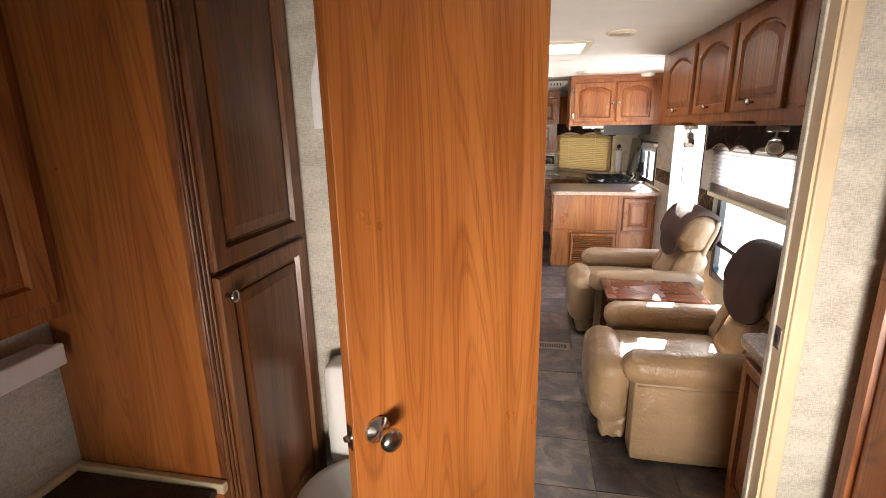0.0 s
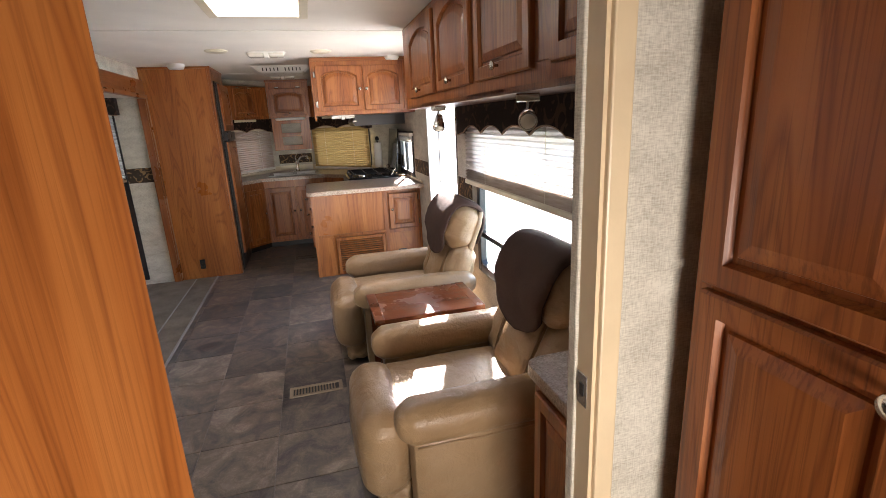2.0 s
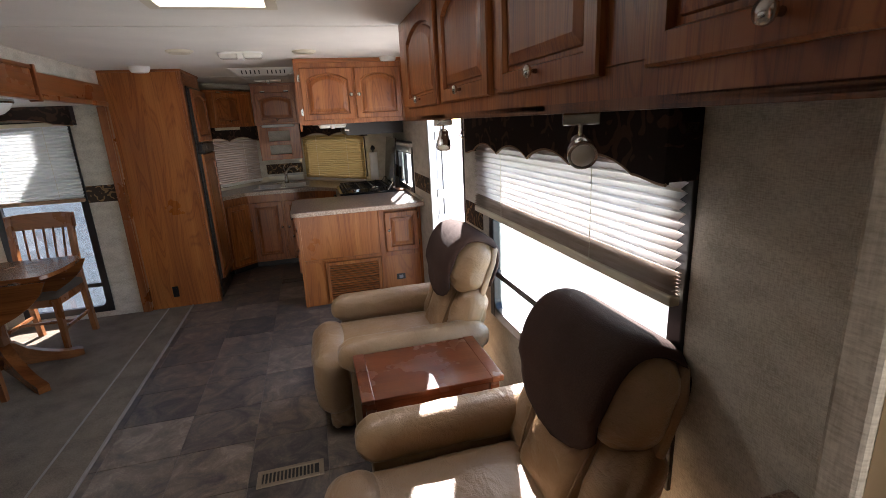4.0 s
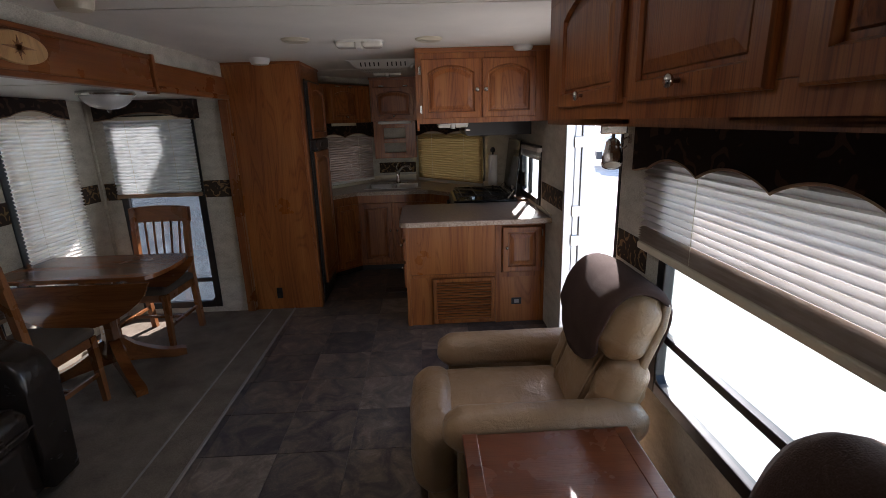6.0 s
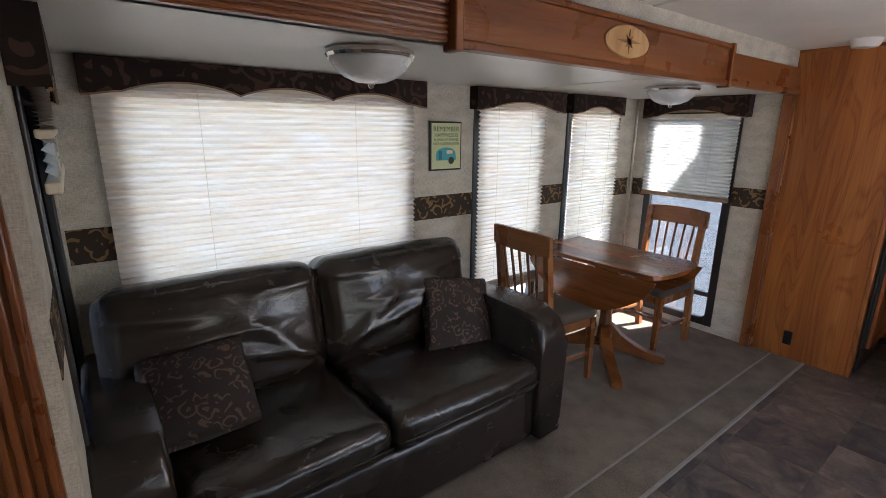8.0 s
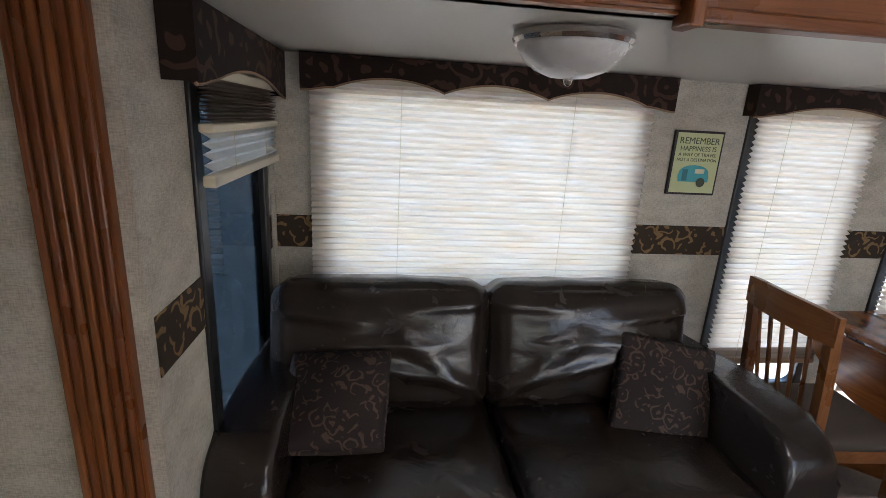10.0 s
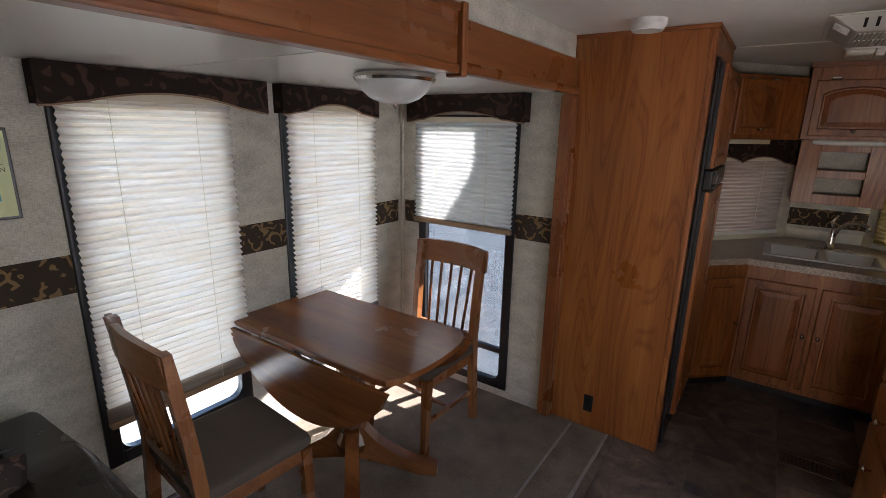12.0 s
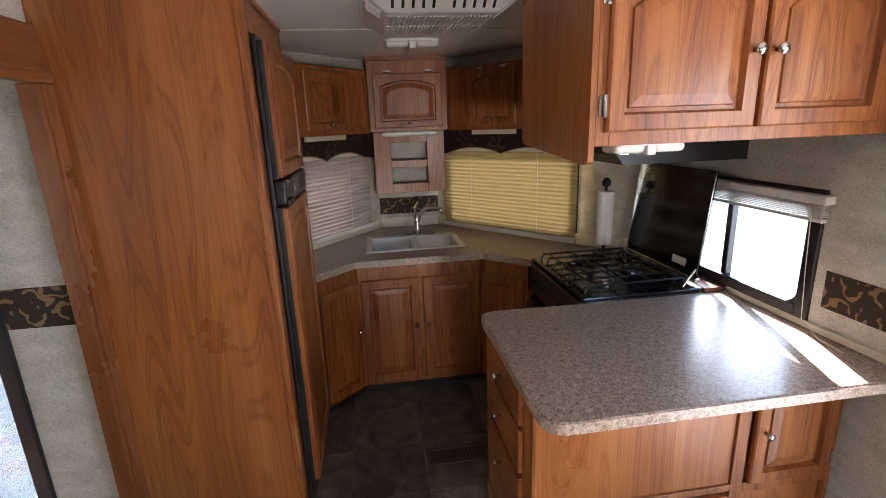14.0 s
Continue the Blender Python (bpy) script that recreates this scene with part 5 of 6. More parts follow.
def recliner(xc, yc, label, seed):
    c = thing("recliner", label, "armchair", pose(xc, yc, 0), group="recliners")
    L, B = TAN_LEATHER, -0.65

    def s(x0, x1, y0, y1, z0, z1, r, **k):
        return soft(bmesh.new(), x1 - x0, y1 - y0, z1 - z0, r, pose((x0 + x1) / 2 + B, (y0 + y1) / 2, (z0 + z1) / 2), seed=seed, **k)

    part("base", s(0.36, 0.98, -0.245, 0.245, 0.04, 0.34, 0.03), L, c, smooth=True)
    for q in (-1, 1):
        y0, y1 = sorted((q * 0.245, q * 0.392))
        part("side_panel", s(0.325, 1.0, y0 + 0.008, y1 - 0.010, 0.02, 0.46, 0.02, n=8), L, c, smooth=True)
        # arm roll with fine gathers across its length
        part("arm_pad", s(0.285, 1.03, y0 - 0.008, y1 + 0.008, 0.405, 0.560, 0.066, n=24, puff=(0.012, 0, 0.004), wrinkle=0.004, freq=22), L, c, smooth=True)
        part("arm_seam", tube(bmesh.new(), [(x + B, q * 0.384, 0.412 + 0.004 * math.sin(x * 19)) for x in (0.34, 0.45, 0.56, 0.67, 0.78, 0.89, 0.99)], 0.005, 6), L, c, smooth=True)
    part("seat_cushion", s(0.27, 0.86, -0.242, 0.242, 0.28, 0.435, 0.05, n=16, puff=(0, 0, 0.014), wrinkle=0.005), L, c, smooth=True)
    part("footrest", s(0.155, 0.345, -0.262, 0.262, 0.10, 0.462, 0.085, n=18, puff=(0.018, 0.0, 0.006), wrinkle=0.007, freq=8), L, c, smooth=True)
    part("footrest_skirt", s(0.205, 0.335, -0.235, 0.235, 0.02, 0.17, 0.03, n=20, wrinkle=0.016, freq=20), L, c, smooth=True)
    # solid black block fills in the shade between footrest and arm
    part("lever_gap", s(0.33, 0.345, -0.275, -0.24, 0.08, 0.26, 0.006), BLACK, c, "black strip put in for the shade of the gap beside the footrest")

    def tilted(dx, dz, y):
        return pose(0.865 + B, 0, 0.37, 0, TILT, 0) @ pose(dx, y, dz)

    def back(dx, dz, y, sx, sy, sz, r, **k):
        return soft(bmesh.new(), sx, sy, sz, r, tilted(dx, dz, y), seed=seed + dz, **k)

    # outer shell, narrower at its foot
    prof = [(-0.245, -0.05), (0.245, -0.05), (0.285, 0.25), (0.285, 0.52), (0.25, 0.60), (-0.25, 0.60), (-0.285, 0.52), (-0.285, 0.25)]
    bm = prism(bmesh.new(), prof, -0.035, 0.0)
    bmesh.ops.bevel(bm, geom=list(bm.edges), offset=0.014, segments=3, affect="EDGES", profile=0.5)
    bmesh.ops.transform(bm, matrix=tilted(0.055, 0, 0) @ pose(0, 0, 0, 0, 0, -90), verts=bm.verts)
    part("back_shell", bm, L, c, smooth=True)
    part("lumbar_cushion", back(0.005, 0.18, 0, 0.15, 0.34, 0.42, 0.07, n=20, puff=(0.022, 0, 0), wrinkle=0.007, freq=9, folds=[(0.2, -0.9, 0.9, -0.4, 0.08, -0.010), (-0.2, -0.9, -0.9, -0.5, 0.08, -0.008), (-0.9, 0.5, 0.3, 0.7, 0.1, -0.006)]), L, c, smooth=True)
    for q in (-1, 1):
        part("back_wing", back(0.022, 0.175, q * 0.22, 0.145, 0.18, 0.38, 0.065, n=18, puff=(0.018, 0.012, 0), wrinkle=0.008, freq=10, folds=[(-0.8, 0.3, 0.8, 0.0, 0.1, -0.008), (-0.7, -0.4, 0.8, -0.6, 0.1, -0.008)]), L, c, smooth=True)
        part("wing_seam", tube(bmesh.new(), [tilted(x, z, q * y).translation for x, z, y in ((-0.062, 0.02, 0.14), (-0.070, 0.12, 0.155), (-0.070, 0.22, 0.160), (-0.062, 0.32, 0.162))], 0.005, 6), L, c, smooth=True)
    part("head_pillow", back(-0.035, 0.465, 0, 0.20, 0.57, 0.30, 0.10, n=24, puff=(0.026, 0.016, 0.008), wrinkle=0.006, freq=10, folds=[(0.9, -0.8, 0.2, -0.2, 0.08, -0.010), (0.9, -0.4, 0.1, 0.1, 0.08, -0.008), (0.95, 0.5, 0.3, 0.4, 0.08, -0.008), (-0.9, -0.6, -0.3, 0.0, 0.08, -0.009)]), L, c, smooth=True)
    # loose cover over the head pillow
    path = []
    for k in range(17):
        a = radians(-20 + 14.0 * k)
        ca, sa = math.cos(a), math.sin(a)
        path.append((-0.035 + 0.140 * math.copysign(abs(ca) ** 0.8, ca), 0.465 + 0.172 * math.copysign(abs(sa) ** 0.8, sa)))
    path += [(-0.128, 0.325), (-0.118, 0.30), (-0.110, 0.275), (-0.106, 0.25), (-0.104, 0.225)]
    m = pose(xc + 0.215, yc, 0.37, 0, TILT, 0)
    bm = bmesh.new()
    rows = []
    for i, (x, z) in enumerate(path):
        u = i / (len(path) - 1)
        row = []
        for k in range(17):
            v = -1 + k / 8
            half = 0.262 * (1.0 if u < 0.62 else math.sqrt(max(0.03, 1 - ((u - 0.62) / 0.385) ** 2.3)))
            y = 0.012 + v * half
            e = max(0.0, abs(y) - 0.185)
            k2 = 1 - 40 * e * e
            p = Vector((-0.035 + (x + 0.035) * k2, y, 0.465 + (z - 0.465) * (k2 if z > 0.465 else 1)))
            p.x += 0.004 * noise.noise(Vector((y * 14, z * 10, seed)))
            row.append(bm.verts.new(m @ p))
        rows.append(row)
    for a, b in zip(rows, rows[1:]):
        for k in range(16):
            bm.faces.new((a[k], a[k + 1], b[k + 1], b[k]))
    ob = part("headrest_cover", bm, BROWN_COVER, None, smooth=True)
    sol = ob.modifiers.new("thickness", "SOLIDIFY")
    sol.thickness, sol.offset = 0.010, 0
    tagged(ob, "dark brown fleece cover draped over the recliner headrest", "headrest cover", "headrest covers")


recliner(0.70, 2.49, "tan leather recliner beside the bedroom wall", 2.0)
recliner(0.68, 3.79, "tan leather recliner beside the entry door", 11.0)

et = thing("end_table", "red-brown wooden end table between the recliners", "side table", pose(0.665, 3.185, -0.06))
part("tabletop", bx(-0.295, 0.295, -0.20, 0.20, 0.555, 0.58, bevel=0.004), MAHOGANY, et)
for k in (-1, 1):
    part("breadboard_end", bx(k * 0.27 - 0.026, k * 0.27 + 0.026, -0.201, 0.201, 0.5545, 0.582, bevel=0.003), MAHOGANY, et)
    part("apron", bx(-0.26, 0.26, k * 0.172 - 0.008, k * 0.172 + 0.008, 0.45, 0.555), MAHOGANY, et)
    part("apron", bx(k * 0.255 - 0.008, k * 0.255 + 0.008, -0.16, 0.16, 0.45, 0.555), MAHOGANY, et)
    for q in (-1, 1):
        part("leg", bx(k * 0.26 - 0.02, k * 0.26 + 0.02, q * 0.17 - 0.02, q * 0.17 + 0.02, 0.06, 0.555, bevel=0.003), MAHOGANY, et)
part("lower_shelf", bx(-0.24, 0.24, -0.15, 0.15, 0.14, 0.158, bevel=0.002), MAHOGANY, et)

ns = thing("low_cabinet", "oak low cabinet with speckled counter behind the recliner", "cabinet", pose(0, 0, 0))
part("body", bx(0.735, RIGHT - 0.003, BULK + 0.053, 1.93, 0.0, 0.735), OAK_Z, ns)
poly = rounded([(0.705, BULK + 0.053, 0), (RIGHT - 0.003, BULK + 0.053, 0), (RIGHT - 0.003, 1.955, 0), (0.705, 1.955, 1)], 0.05)
part("worktop", slab(bmesh.new(), poly, 0.735, 0.772, 0.006), COUNTER, ns, "speckled laminate top")
d = panel_door(0.35, 0.60, ns, pose(0.734, 1.90, 0.09, 0, 0, -90), 0.0, 0.05, knob_at=(0.33, 0.42))


# ---- kitchen ----
kb = thing("corner_base_cabinet", "dark-looking oak base cabinet bent round the sink corner", "cabinet", pose(0, 0, 0))
front = [(-0.68, 6.79), (-0.455, 7.005), (0.295, 7.005), (0.525, 6.775)]
poly = front + [(0.53, 6.73), (1.12, 6.73), (KX1, 7.86), (KX0, 7.86), (-1.20, 6.74), (-0.69, 6.72)]
part("body", slab(bmesh.new(), poly, 0.07, 0.70), OAK_Z, kb)
part("toe_board", slab(bmesh.new(), [(x, y + 0.05) for x, y in front] + [(0.5, 7.2), (-0.66, 7.2)], 0.0, 0.07), BLACK, kb)
bm = bmesh.new()
for (xa, ya), (xb, yb) in zip(front, front[1:]):
    a = math.degrees(math.atan2(yb - ya, xb - xa))
    L = math.hypot(xb - xa, yb - ya)
    box(bm, 0, L, -0.012, 0.008, 0.70, CT - 0.04, m=pose(xa, ya, 0, 0, 0, a))
    box(bm, 0, 0.02, -0.012, 0.008, 0.07, 0.70, m=pose(xa, ya, 0, 0, 0, a))
    box(bm, L - 0.02, L, -0.012, 0.008, 0.07, 0.70, m=pose(xa, ya, 0, 0, 0, a))
    box(bm, 0.02, L - 0.02, -0.012, 0.008, 0.07, 0.10, m=pose(xa, ya, 0, 0, 0, a))
part("face_frame", bm, OAK_Z, kb)
panel_door(0.345, 0.66, kb, pose(-0.437, 6.993, 0.10), 0.0, 0.055, knob_at=(0.32, 0.36))
panel_door(0.345, 0.66, kb, pose(-0.068, 6.993, 0.10), 0.0, 0.055, knob_at=(0.025, 0.36))
a1 = math.degrees(math.atan2(front[1][1] - front[0][1], front[1][0] - front[0][0]))
a2 = math.degrees(math.atan2(front[3][1] - front[2][1], front[3][0] - front[2][0]))
panel_door(0.265, 0.66, kb, pose(front[0][0], front[0][1], 0.10, 0, 0, a1) @ pose(0.023, -0.012, 0), 0.0, 0.055, knob_at=(0.24, 0.36))
panel_door(0.275, 0.66, kb, pose(front[2][0], front[2][1], 0.10, 0, 0, a2) @ pose(0.025, -0.012, 0), 0.0, 0.055, knob_at=(0.25, 0.36))

kt = thing("countertop", "speckled brown laminate countertop bent round the sink corner", "countertop", pose(0, 0, 0))
HX0, HX1, HY0, HY1 = -0.37, 0.21, 7.15, 7.53


def vx(y, side):
    """The front corner walls at a given depth."""
    t = (7.895 - y) / (7.895 - RY1)
    return (KX1 + t * (RIGHT - KX1) - 0.005) if side > 0 else (KX0 + t * (LEFT - KX0) + 0.005)


fr_e = [(-0.682, 6.752), (-0.462, 6.972), (0.302, 6.972), (0.530, 6.744)]
bm = bmesh.new()
slab(bm, fr_e + [(0.530, 6.722), (vx(6.722, 1), 6.722), (vx(HY0, 1), HY0), (HX1, HY0), (HX0, HY0), (vx(HY0, -1), HY0), (vx(6.70, -1), 6.70), (-0.682, 6.70)], CT - 0.038, CT)
slab(bm, [(vx(HY0, -1), HY0), (HX0, HY0), (HX0, HY1), (vx(HY1, -1), HY1)], CT - 0.038, CT)
slab(bm, [(HX1, HY0), (vx(HY0, 1), HY0), (vx(HY1, 1), HY1), (HX1, HY1)], CT - 0.038, CT)
slab(bm, [(vx(HY1, -1), HY1), (HX0, HY1), (HX1, HY1), (vx(HY1, 1), HY1), (vx(7.895, 1), 7.895), (vx(7.895, -1), 7.895)], CT - 0.038, CT)
bmesh.ops.remove_doubles(bm, verts=bm.verts, dist=1e-5)
part("worktop", bm, COUNTER, kt)
bm = bmesh.new()
for (xa, ya), (xb, yb) in zip(fr_e, fr_e[1:]):
    a = math.degrees(math.atan2(yb - ya, xb - xa))
    box(bm, -0.001, math.hypot(xb - xa, yb - ya) + 0.001, -0.005, 0.0, CT - 0.040, CT - 0.003, m=pose(xa, ya, 0, 0, 0, a))
part("edge_band", bm, COUNTER_EDGE, kt, "paler speckled edge band")
bm = bmesh.new()
for m, L in ((at_wall(-VANG, KX1, 7.9), VLEN - 0.08), (at_wall(VANG, LEFT, RY1) @ pose(0.05, 0, 0), VLEN - 0.05), (at_wall(ON_FAR, KX0, 7.9), KX1 - KX0)):
    box(bm, 0.004, L - 0.004, -0.012, -0.001, CT + 0.001, CT + 0.07, m=m)
part("backsplash", bm, IVORY, kt, "low cream backsplash")

sk = thing("kitchen_sink", "white double-bowl sink set into the corner countertop", "sink", pose(-0.08, 7.34, CT))
bm = bmesh.new()
for a in ((-0.31, 0.31, -0.21, -0.175), (-0.31, 0.31, 0.145, 0.21), (-0.31, -0.275, -0.175, 0.145), (0.275, 0.31, -0.175, 0.145), (-0.012, 0.022, -0.175, 0.145)):
    box(bm, a[0], a[1], a[2], a[3], 0.001, 0.010, bevel=0.003)
part("rim", bm, PORCELAIN, sk)
for x0, x1 in ((-0.275, -0.012), (0.022, 0.275)):
    bm = bmesh.new()
    t0 = [(x0, -0.175), (x1, -0.175), (x1, 0.145), (x0, 0.145)]
    t1 = [(x0 + 0.02, -0.155), (x1 - 0.02, -0.155), (x1 - 0.02, 0.125), (x0 + 0.02, 0.125)]
    a, b = [bm.verts.new((x, y, 0.006)) for x, y in t0], [bm.verts.new((x, y, -0.15)) for x, y in t1]
    for i in range(4):
        bm.faces.new((a[i], a[(i + 1) % 4], b[(i + 1) % 4], b[i]))
    bm.faces.new(b)
    bo = part("bowl", bm, PORCELAIN, sk)
    so_m = bo.modifiers.new("thickness", "SOLIDIFY")
    so_m.thickness = 0.006
    part("drain", cyl(bmesh.new(), 0.035, 0.035, 0.004, pose((x0 + x1) / 2, -0.01, -0.15)), CHROME, bo, "metal drain")
fc = thing("kitchen_faucet", "dark nickel pull-out kitchen faucet with lever", "faucet", pose(-0.035, 7.52, CT + 0.010))
part("deck_plate", slab(bmesh.new(), rounded([(-0.12, -0.03, 1), (0.12, -0.03, 1), (0.12, 0.03, 1), (-0.12, 0.03, 1)], 0.028), 0, 0.008), CHROME, fc)
part("body", lathe(bmesh.new(), [(0.026, 0.006), (0.024, 0.05), (0.02, 0.10), (0.022, 0.13), (0.012, 0.15)], None, 18), CHROME, fc, smooth=True)
part("spout", tube(bmesh.new(), [(0, 0, 0.08), (0.02, -0.02, 0.15), (0.06, -0.06, 0.195), (0.11, -0.11, 0.21), (0.145, -0.145, 0.20), (0.155, -0.155, 0.17)], 0.014, 12), CHROME, fc, smooth=True)
part("lever", tube(bmesh.new(), [(0, 0, 0.14), (-0.015, 0.0, 0.19), (0.01, 0.0, 0.235)], 0.008, 8), CHROME, fc, smooth=True)


def v_upper(m, L, flip):
    t = thing("corner_wall_cabinet", "oak corner wall cabinet with arched door", "cabinet", m, group="corner wall cabinets")
    part("body", bx(0, L, 0.02, 0.155, 1.60, 1.985), OAK_Z, t)
    x0 = L - 0.20 if flip < 0 else 0.0
    dx = 0.20 if flip > 0 else L - 0.20 - 0.36
    bm = bmesh.new()
    for a in ((0, L, 1.595, 1.635), (0, L, 1.955, 1.99)):
        box(bm, a[0], a[1], 0, 0.02, a[2], a[3], bevel=0.002)
    for x in ((0.0, 0.03), (0.155, 0.21), (0.55, L)) if flip > 0 else ((0.0, L - 0.55), (L - 0.21, L - 0.155), (L - 0.03, L)):
        box(bm, x[0], x[1], 0.0005, 0.02, 1.635, 1.955)
    part("face_frame", bm, OAK_Z, t)
    px = (0.03, 0.155) if flip > 0 else (L - 0.155, L - 0.03)
    part("panel", bx(px[0], px[1], 0.010, 0.0195, 1.635, 1.955), OAK_Z, t)
    panel_door(0.36, 0.335, t, pose(dx, 0, 1.627), 0.035, 0.045, knob_at=(0.18, 0.03))
    part("under_rail", bx(dx, dx + 0.34, 0.012, 0.03, 1.565, 1.594, bevel=0.003), IVORY, t, "pale rail under the cabinet")
    for x in (dx + 0.09, dx + 0.27):
        hinge(t, pose(x, 0, 1.965, 0, 90, 0))


v_upper(at_wall(-VANG, 0.215, 7.605) @ pose(0, 0, 0), 0.95, 1)
v_upper(at_wall(VANG, -0.315 - 0.90 * math.cos(radians(VANG)), 7.605 - 0.90 * math.sin(radians(VANG))), 0.90, -1)
cc = thing("corner_wall_cabinet", "oak centre wall cabinet with arched door over an open shelf unit", "cabinet", pose(-0.31, 7.60, 0), group="corner wall cabinets")
part("body", bx(0, 0.525, 0.02, 0.295, 1.60, 2.06), OAK_Z, cc)
bm = bmesh.new()
for a in ((0, 0.05, 1.60, 2.06), (0.475, 0.525, 1.60, 2.06), (0.05, 0.475, 1.60, 1.635), (0.05, 0.475, 1.965, 2.06)):
    box(bm, a[0], a[1], 0, 0.02, a[2], a[3], bevel=0.002)
part("face_frame", bm, OAK_Z, cc)
panel_door(0.455, 0.345, cc, pose(0.035, 0, 1.625), 0.04, 0.05, knob_at=(0.228, 0.03))
for x in (0.13, 0.40):
    hinge(cc, pose(x, 0, 1.978, 0, 90, 0))
part("crown", bx(-0.01, 0.535, -0.012, 0.29, 2.05, TOP - 0.002, bevel=0.003), OAK_X, cc)
sh = thing("open_shelf", "oak open shelf unit with two small openings over the sink", "shelf", pose(-0.295, 7.625, 0))
bm = bmesh.new()
for a in ((0, 0.115, 1.18, 1.598), (0.365, 0.485, 1.18, 1.598), (0.115, 0.365, 1.18, 1.245), (0.115, 0.365, 1.355, 1.405), (0.115, 0.365, 1.525, 1.598)):
    box(bm, a[0], a[1], 0, 0.018, a[2], a[3], bevel=0.002)
part("face_frame", bm, OAK_Z, sh)
part("back", bx(0.02, 0.465, 0.10, 0.105, 1.20, 1.598), WALLPAPER, sh, "papered back")
for x in (0.0, 0.467):
    part("side", bx(x, x + 0.018, 0.018, 0.25, 1.18, 1.598), OAK_Z, sh)
for z in (1.225, 1.38):
    part("shelf_board", bx(0.019, 0.466, 0.018, 0.10, z, z + 0.018), OAK_X, sh)
lb = thing("light_bar", "white tube light under the centre cabinet", "light", pose(-0.05, 7.60, 1.585))
part("housing", soft(bmesh.new(), 0.38, 0.045, 0.035, 0.016, None, 8), WHITE, lb, smooth=True)

# stove
st = thing("stove", "black gas stove with raised glass cover", "stove", pose(0.535, 6.07, 0))
part("body", bx(0, 0.54, 0, 0.64, 0.02, 0.885, bevel=0.004), BLACK, st)
part("cooktop", bx(-0.012, 0.545, -0.005, 0.645, 0.886, 0.905, bevel=0.006), BLACK_GLOSS, st)
part("oven_door", bx(-0.03, -0.001, 0.02, 0.62, 0.12, 0.70, bevel=0.006), BLACK_GLOSS, st)
part("oven_handle", tube(bmesh.new(), [(-0.03, 0.06, 0.66), (-0.06, 0.06, 0.66), (-0.06, 0.58, 0.66), (-0.03, 0.58, 0.66)], 0.009, 8), BLACK, st)
part("control_panel", bx(-0.026, -0.001, 0.01, 0.63, 0.72, 0.88, bevel=0.006), BLACK, st)
for k in range(5):
    part("knob", lathe(bmesh.new(), [(0.02, 0), (0.019, 0.02), (0.015, 0.026)], pose(-0.026, 0.09 + k * 0.115, 0.81, 0, -90, 0), 14), BLACK, st, "black burner knob")
for x, y, r in ((0.16, 0.17, 0.045), (0.16, 0.47, 0.04), (0.38, 0.32, 0.05)):
    part("burner", lathe(bmesh.new(), [(r, 0.905), (r, 0.918), (r * 0.8, 0.926), (r * 0.3, 0.927)], pose(x, y, 0), 20), CHROME, st, "metal burner cap")
for k in range(7):
    y = 0.05 + k * 0.09
    part("grate_bar", tube(bmesh.new(), [(0.02, y, 0.906), (0.03, y, 0.938), (0.49, y, 0.938), (0.50, y, 0.906)], 0.005, 6), BLACK, st)
for k in range(4):
    x = 0.06 + k * 0.135
    part("grate_bar", tube(bmesh.new(), [(x, 0.05, 0.938), (x, 0.59, 0.938)], 0.005, 6), BLACK, st)
lid = new("lid")
lid.parent, lid.matrix_basis = st, pose(0.525, 0.03, 0.92, 0, 6, 0)
part("glass_cover", bx(0, 0.012, 0, 0.58, 0.01, 0.49, bevel=0.003), BLACK_GLOSS, lid, "raised black cover")
part("rail", bx(-0.006, 0.018, -0.008, 0.588, 0.0, 0.018, bevel=0.003), CHROME, lid, "metal rail")
part("rating_label", bx(-0.001, 0.0, 0.08, 0.18, 0.05, 0.085), WHITE, lid, "small white label")
for y in (0.0, 0.58):
    part("lid_arm", tube(bmesh.new(), [(0.47, 0.03 + y, 0.905), (0.525, 0.03 + y, 0.98)], 0.005, 6), CHROME, st)
hood = thing("range_hood", "black range hood under the wall cabinets", "range hood", pose(0.62, 6.035, 0))
prof = [(0.0, 1.50), (0.03, 1.46), (RIGHT - 0.623, 1.46), (RIGHT - 0.623, 1.60), (0.05, 1.60)]
part("shell", prism(bmesh.new(), prof, 0.0, 0.60), BLACK, hood)
part("front_strip", bx(0.012, 0.05, -0.002, 0.602, 1.50, 1.515), CHROME, hood)
kw = thing("raised_blind", "white mini blind raised in a bundle over the kitchen window", "blind", at_wall(ON_RIGHT, RIGHT, 6.30))
part("head_rail", bx(0, 0.67, -0.045, -0.004, 1.335, 1.365, bevel=0.003), WHITE, kw)
for k in range(7):
    part("slat", bx(0.01, 0.66, -0.040, -0.012, 1.330 - k * 0.0065, 1.3325 - k * 0.0065), WHITE, kw)
part("bottom_rail", bx(0.01, 0.66, -0.036, -0.014, 1.272, 1.286, bevel=0.003), WHITE, kw)
part("cord", tube(bmesh.new(), [(0.62, -0.04, 1.33), (0.64, -0.045, 1.10), (0.66, -0.05, 0.93), (0.74, -0.06, 0.893), (0.84, -0.07, 0.889)], 0.0016, 5), IVORY, kw)
tagged(part("trim", bx(RIGHT - 0.016, RIGHT - 0.001, 5.31, 6.05, CT + 0.001, CT + 0.026, bevel=0.004), IVORY), "low cream strip where the counter meets the wall", "trim", kind="structure")
wb = tagged(part("wooden_filler", bx(1.085, RIGHT - 0.018, 6.062, 6.20, CT + 0.001, CT + 0.018, bevel=0.002), CHERRY_Y), "small brown wooden filler piece beside the stove", "filler")
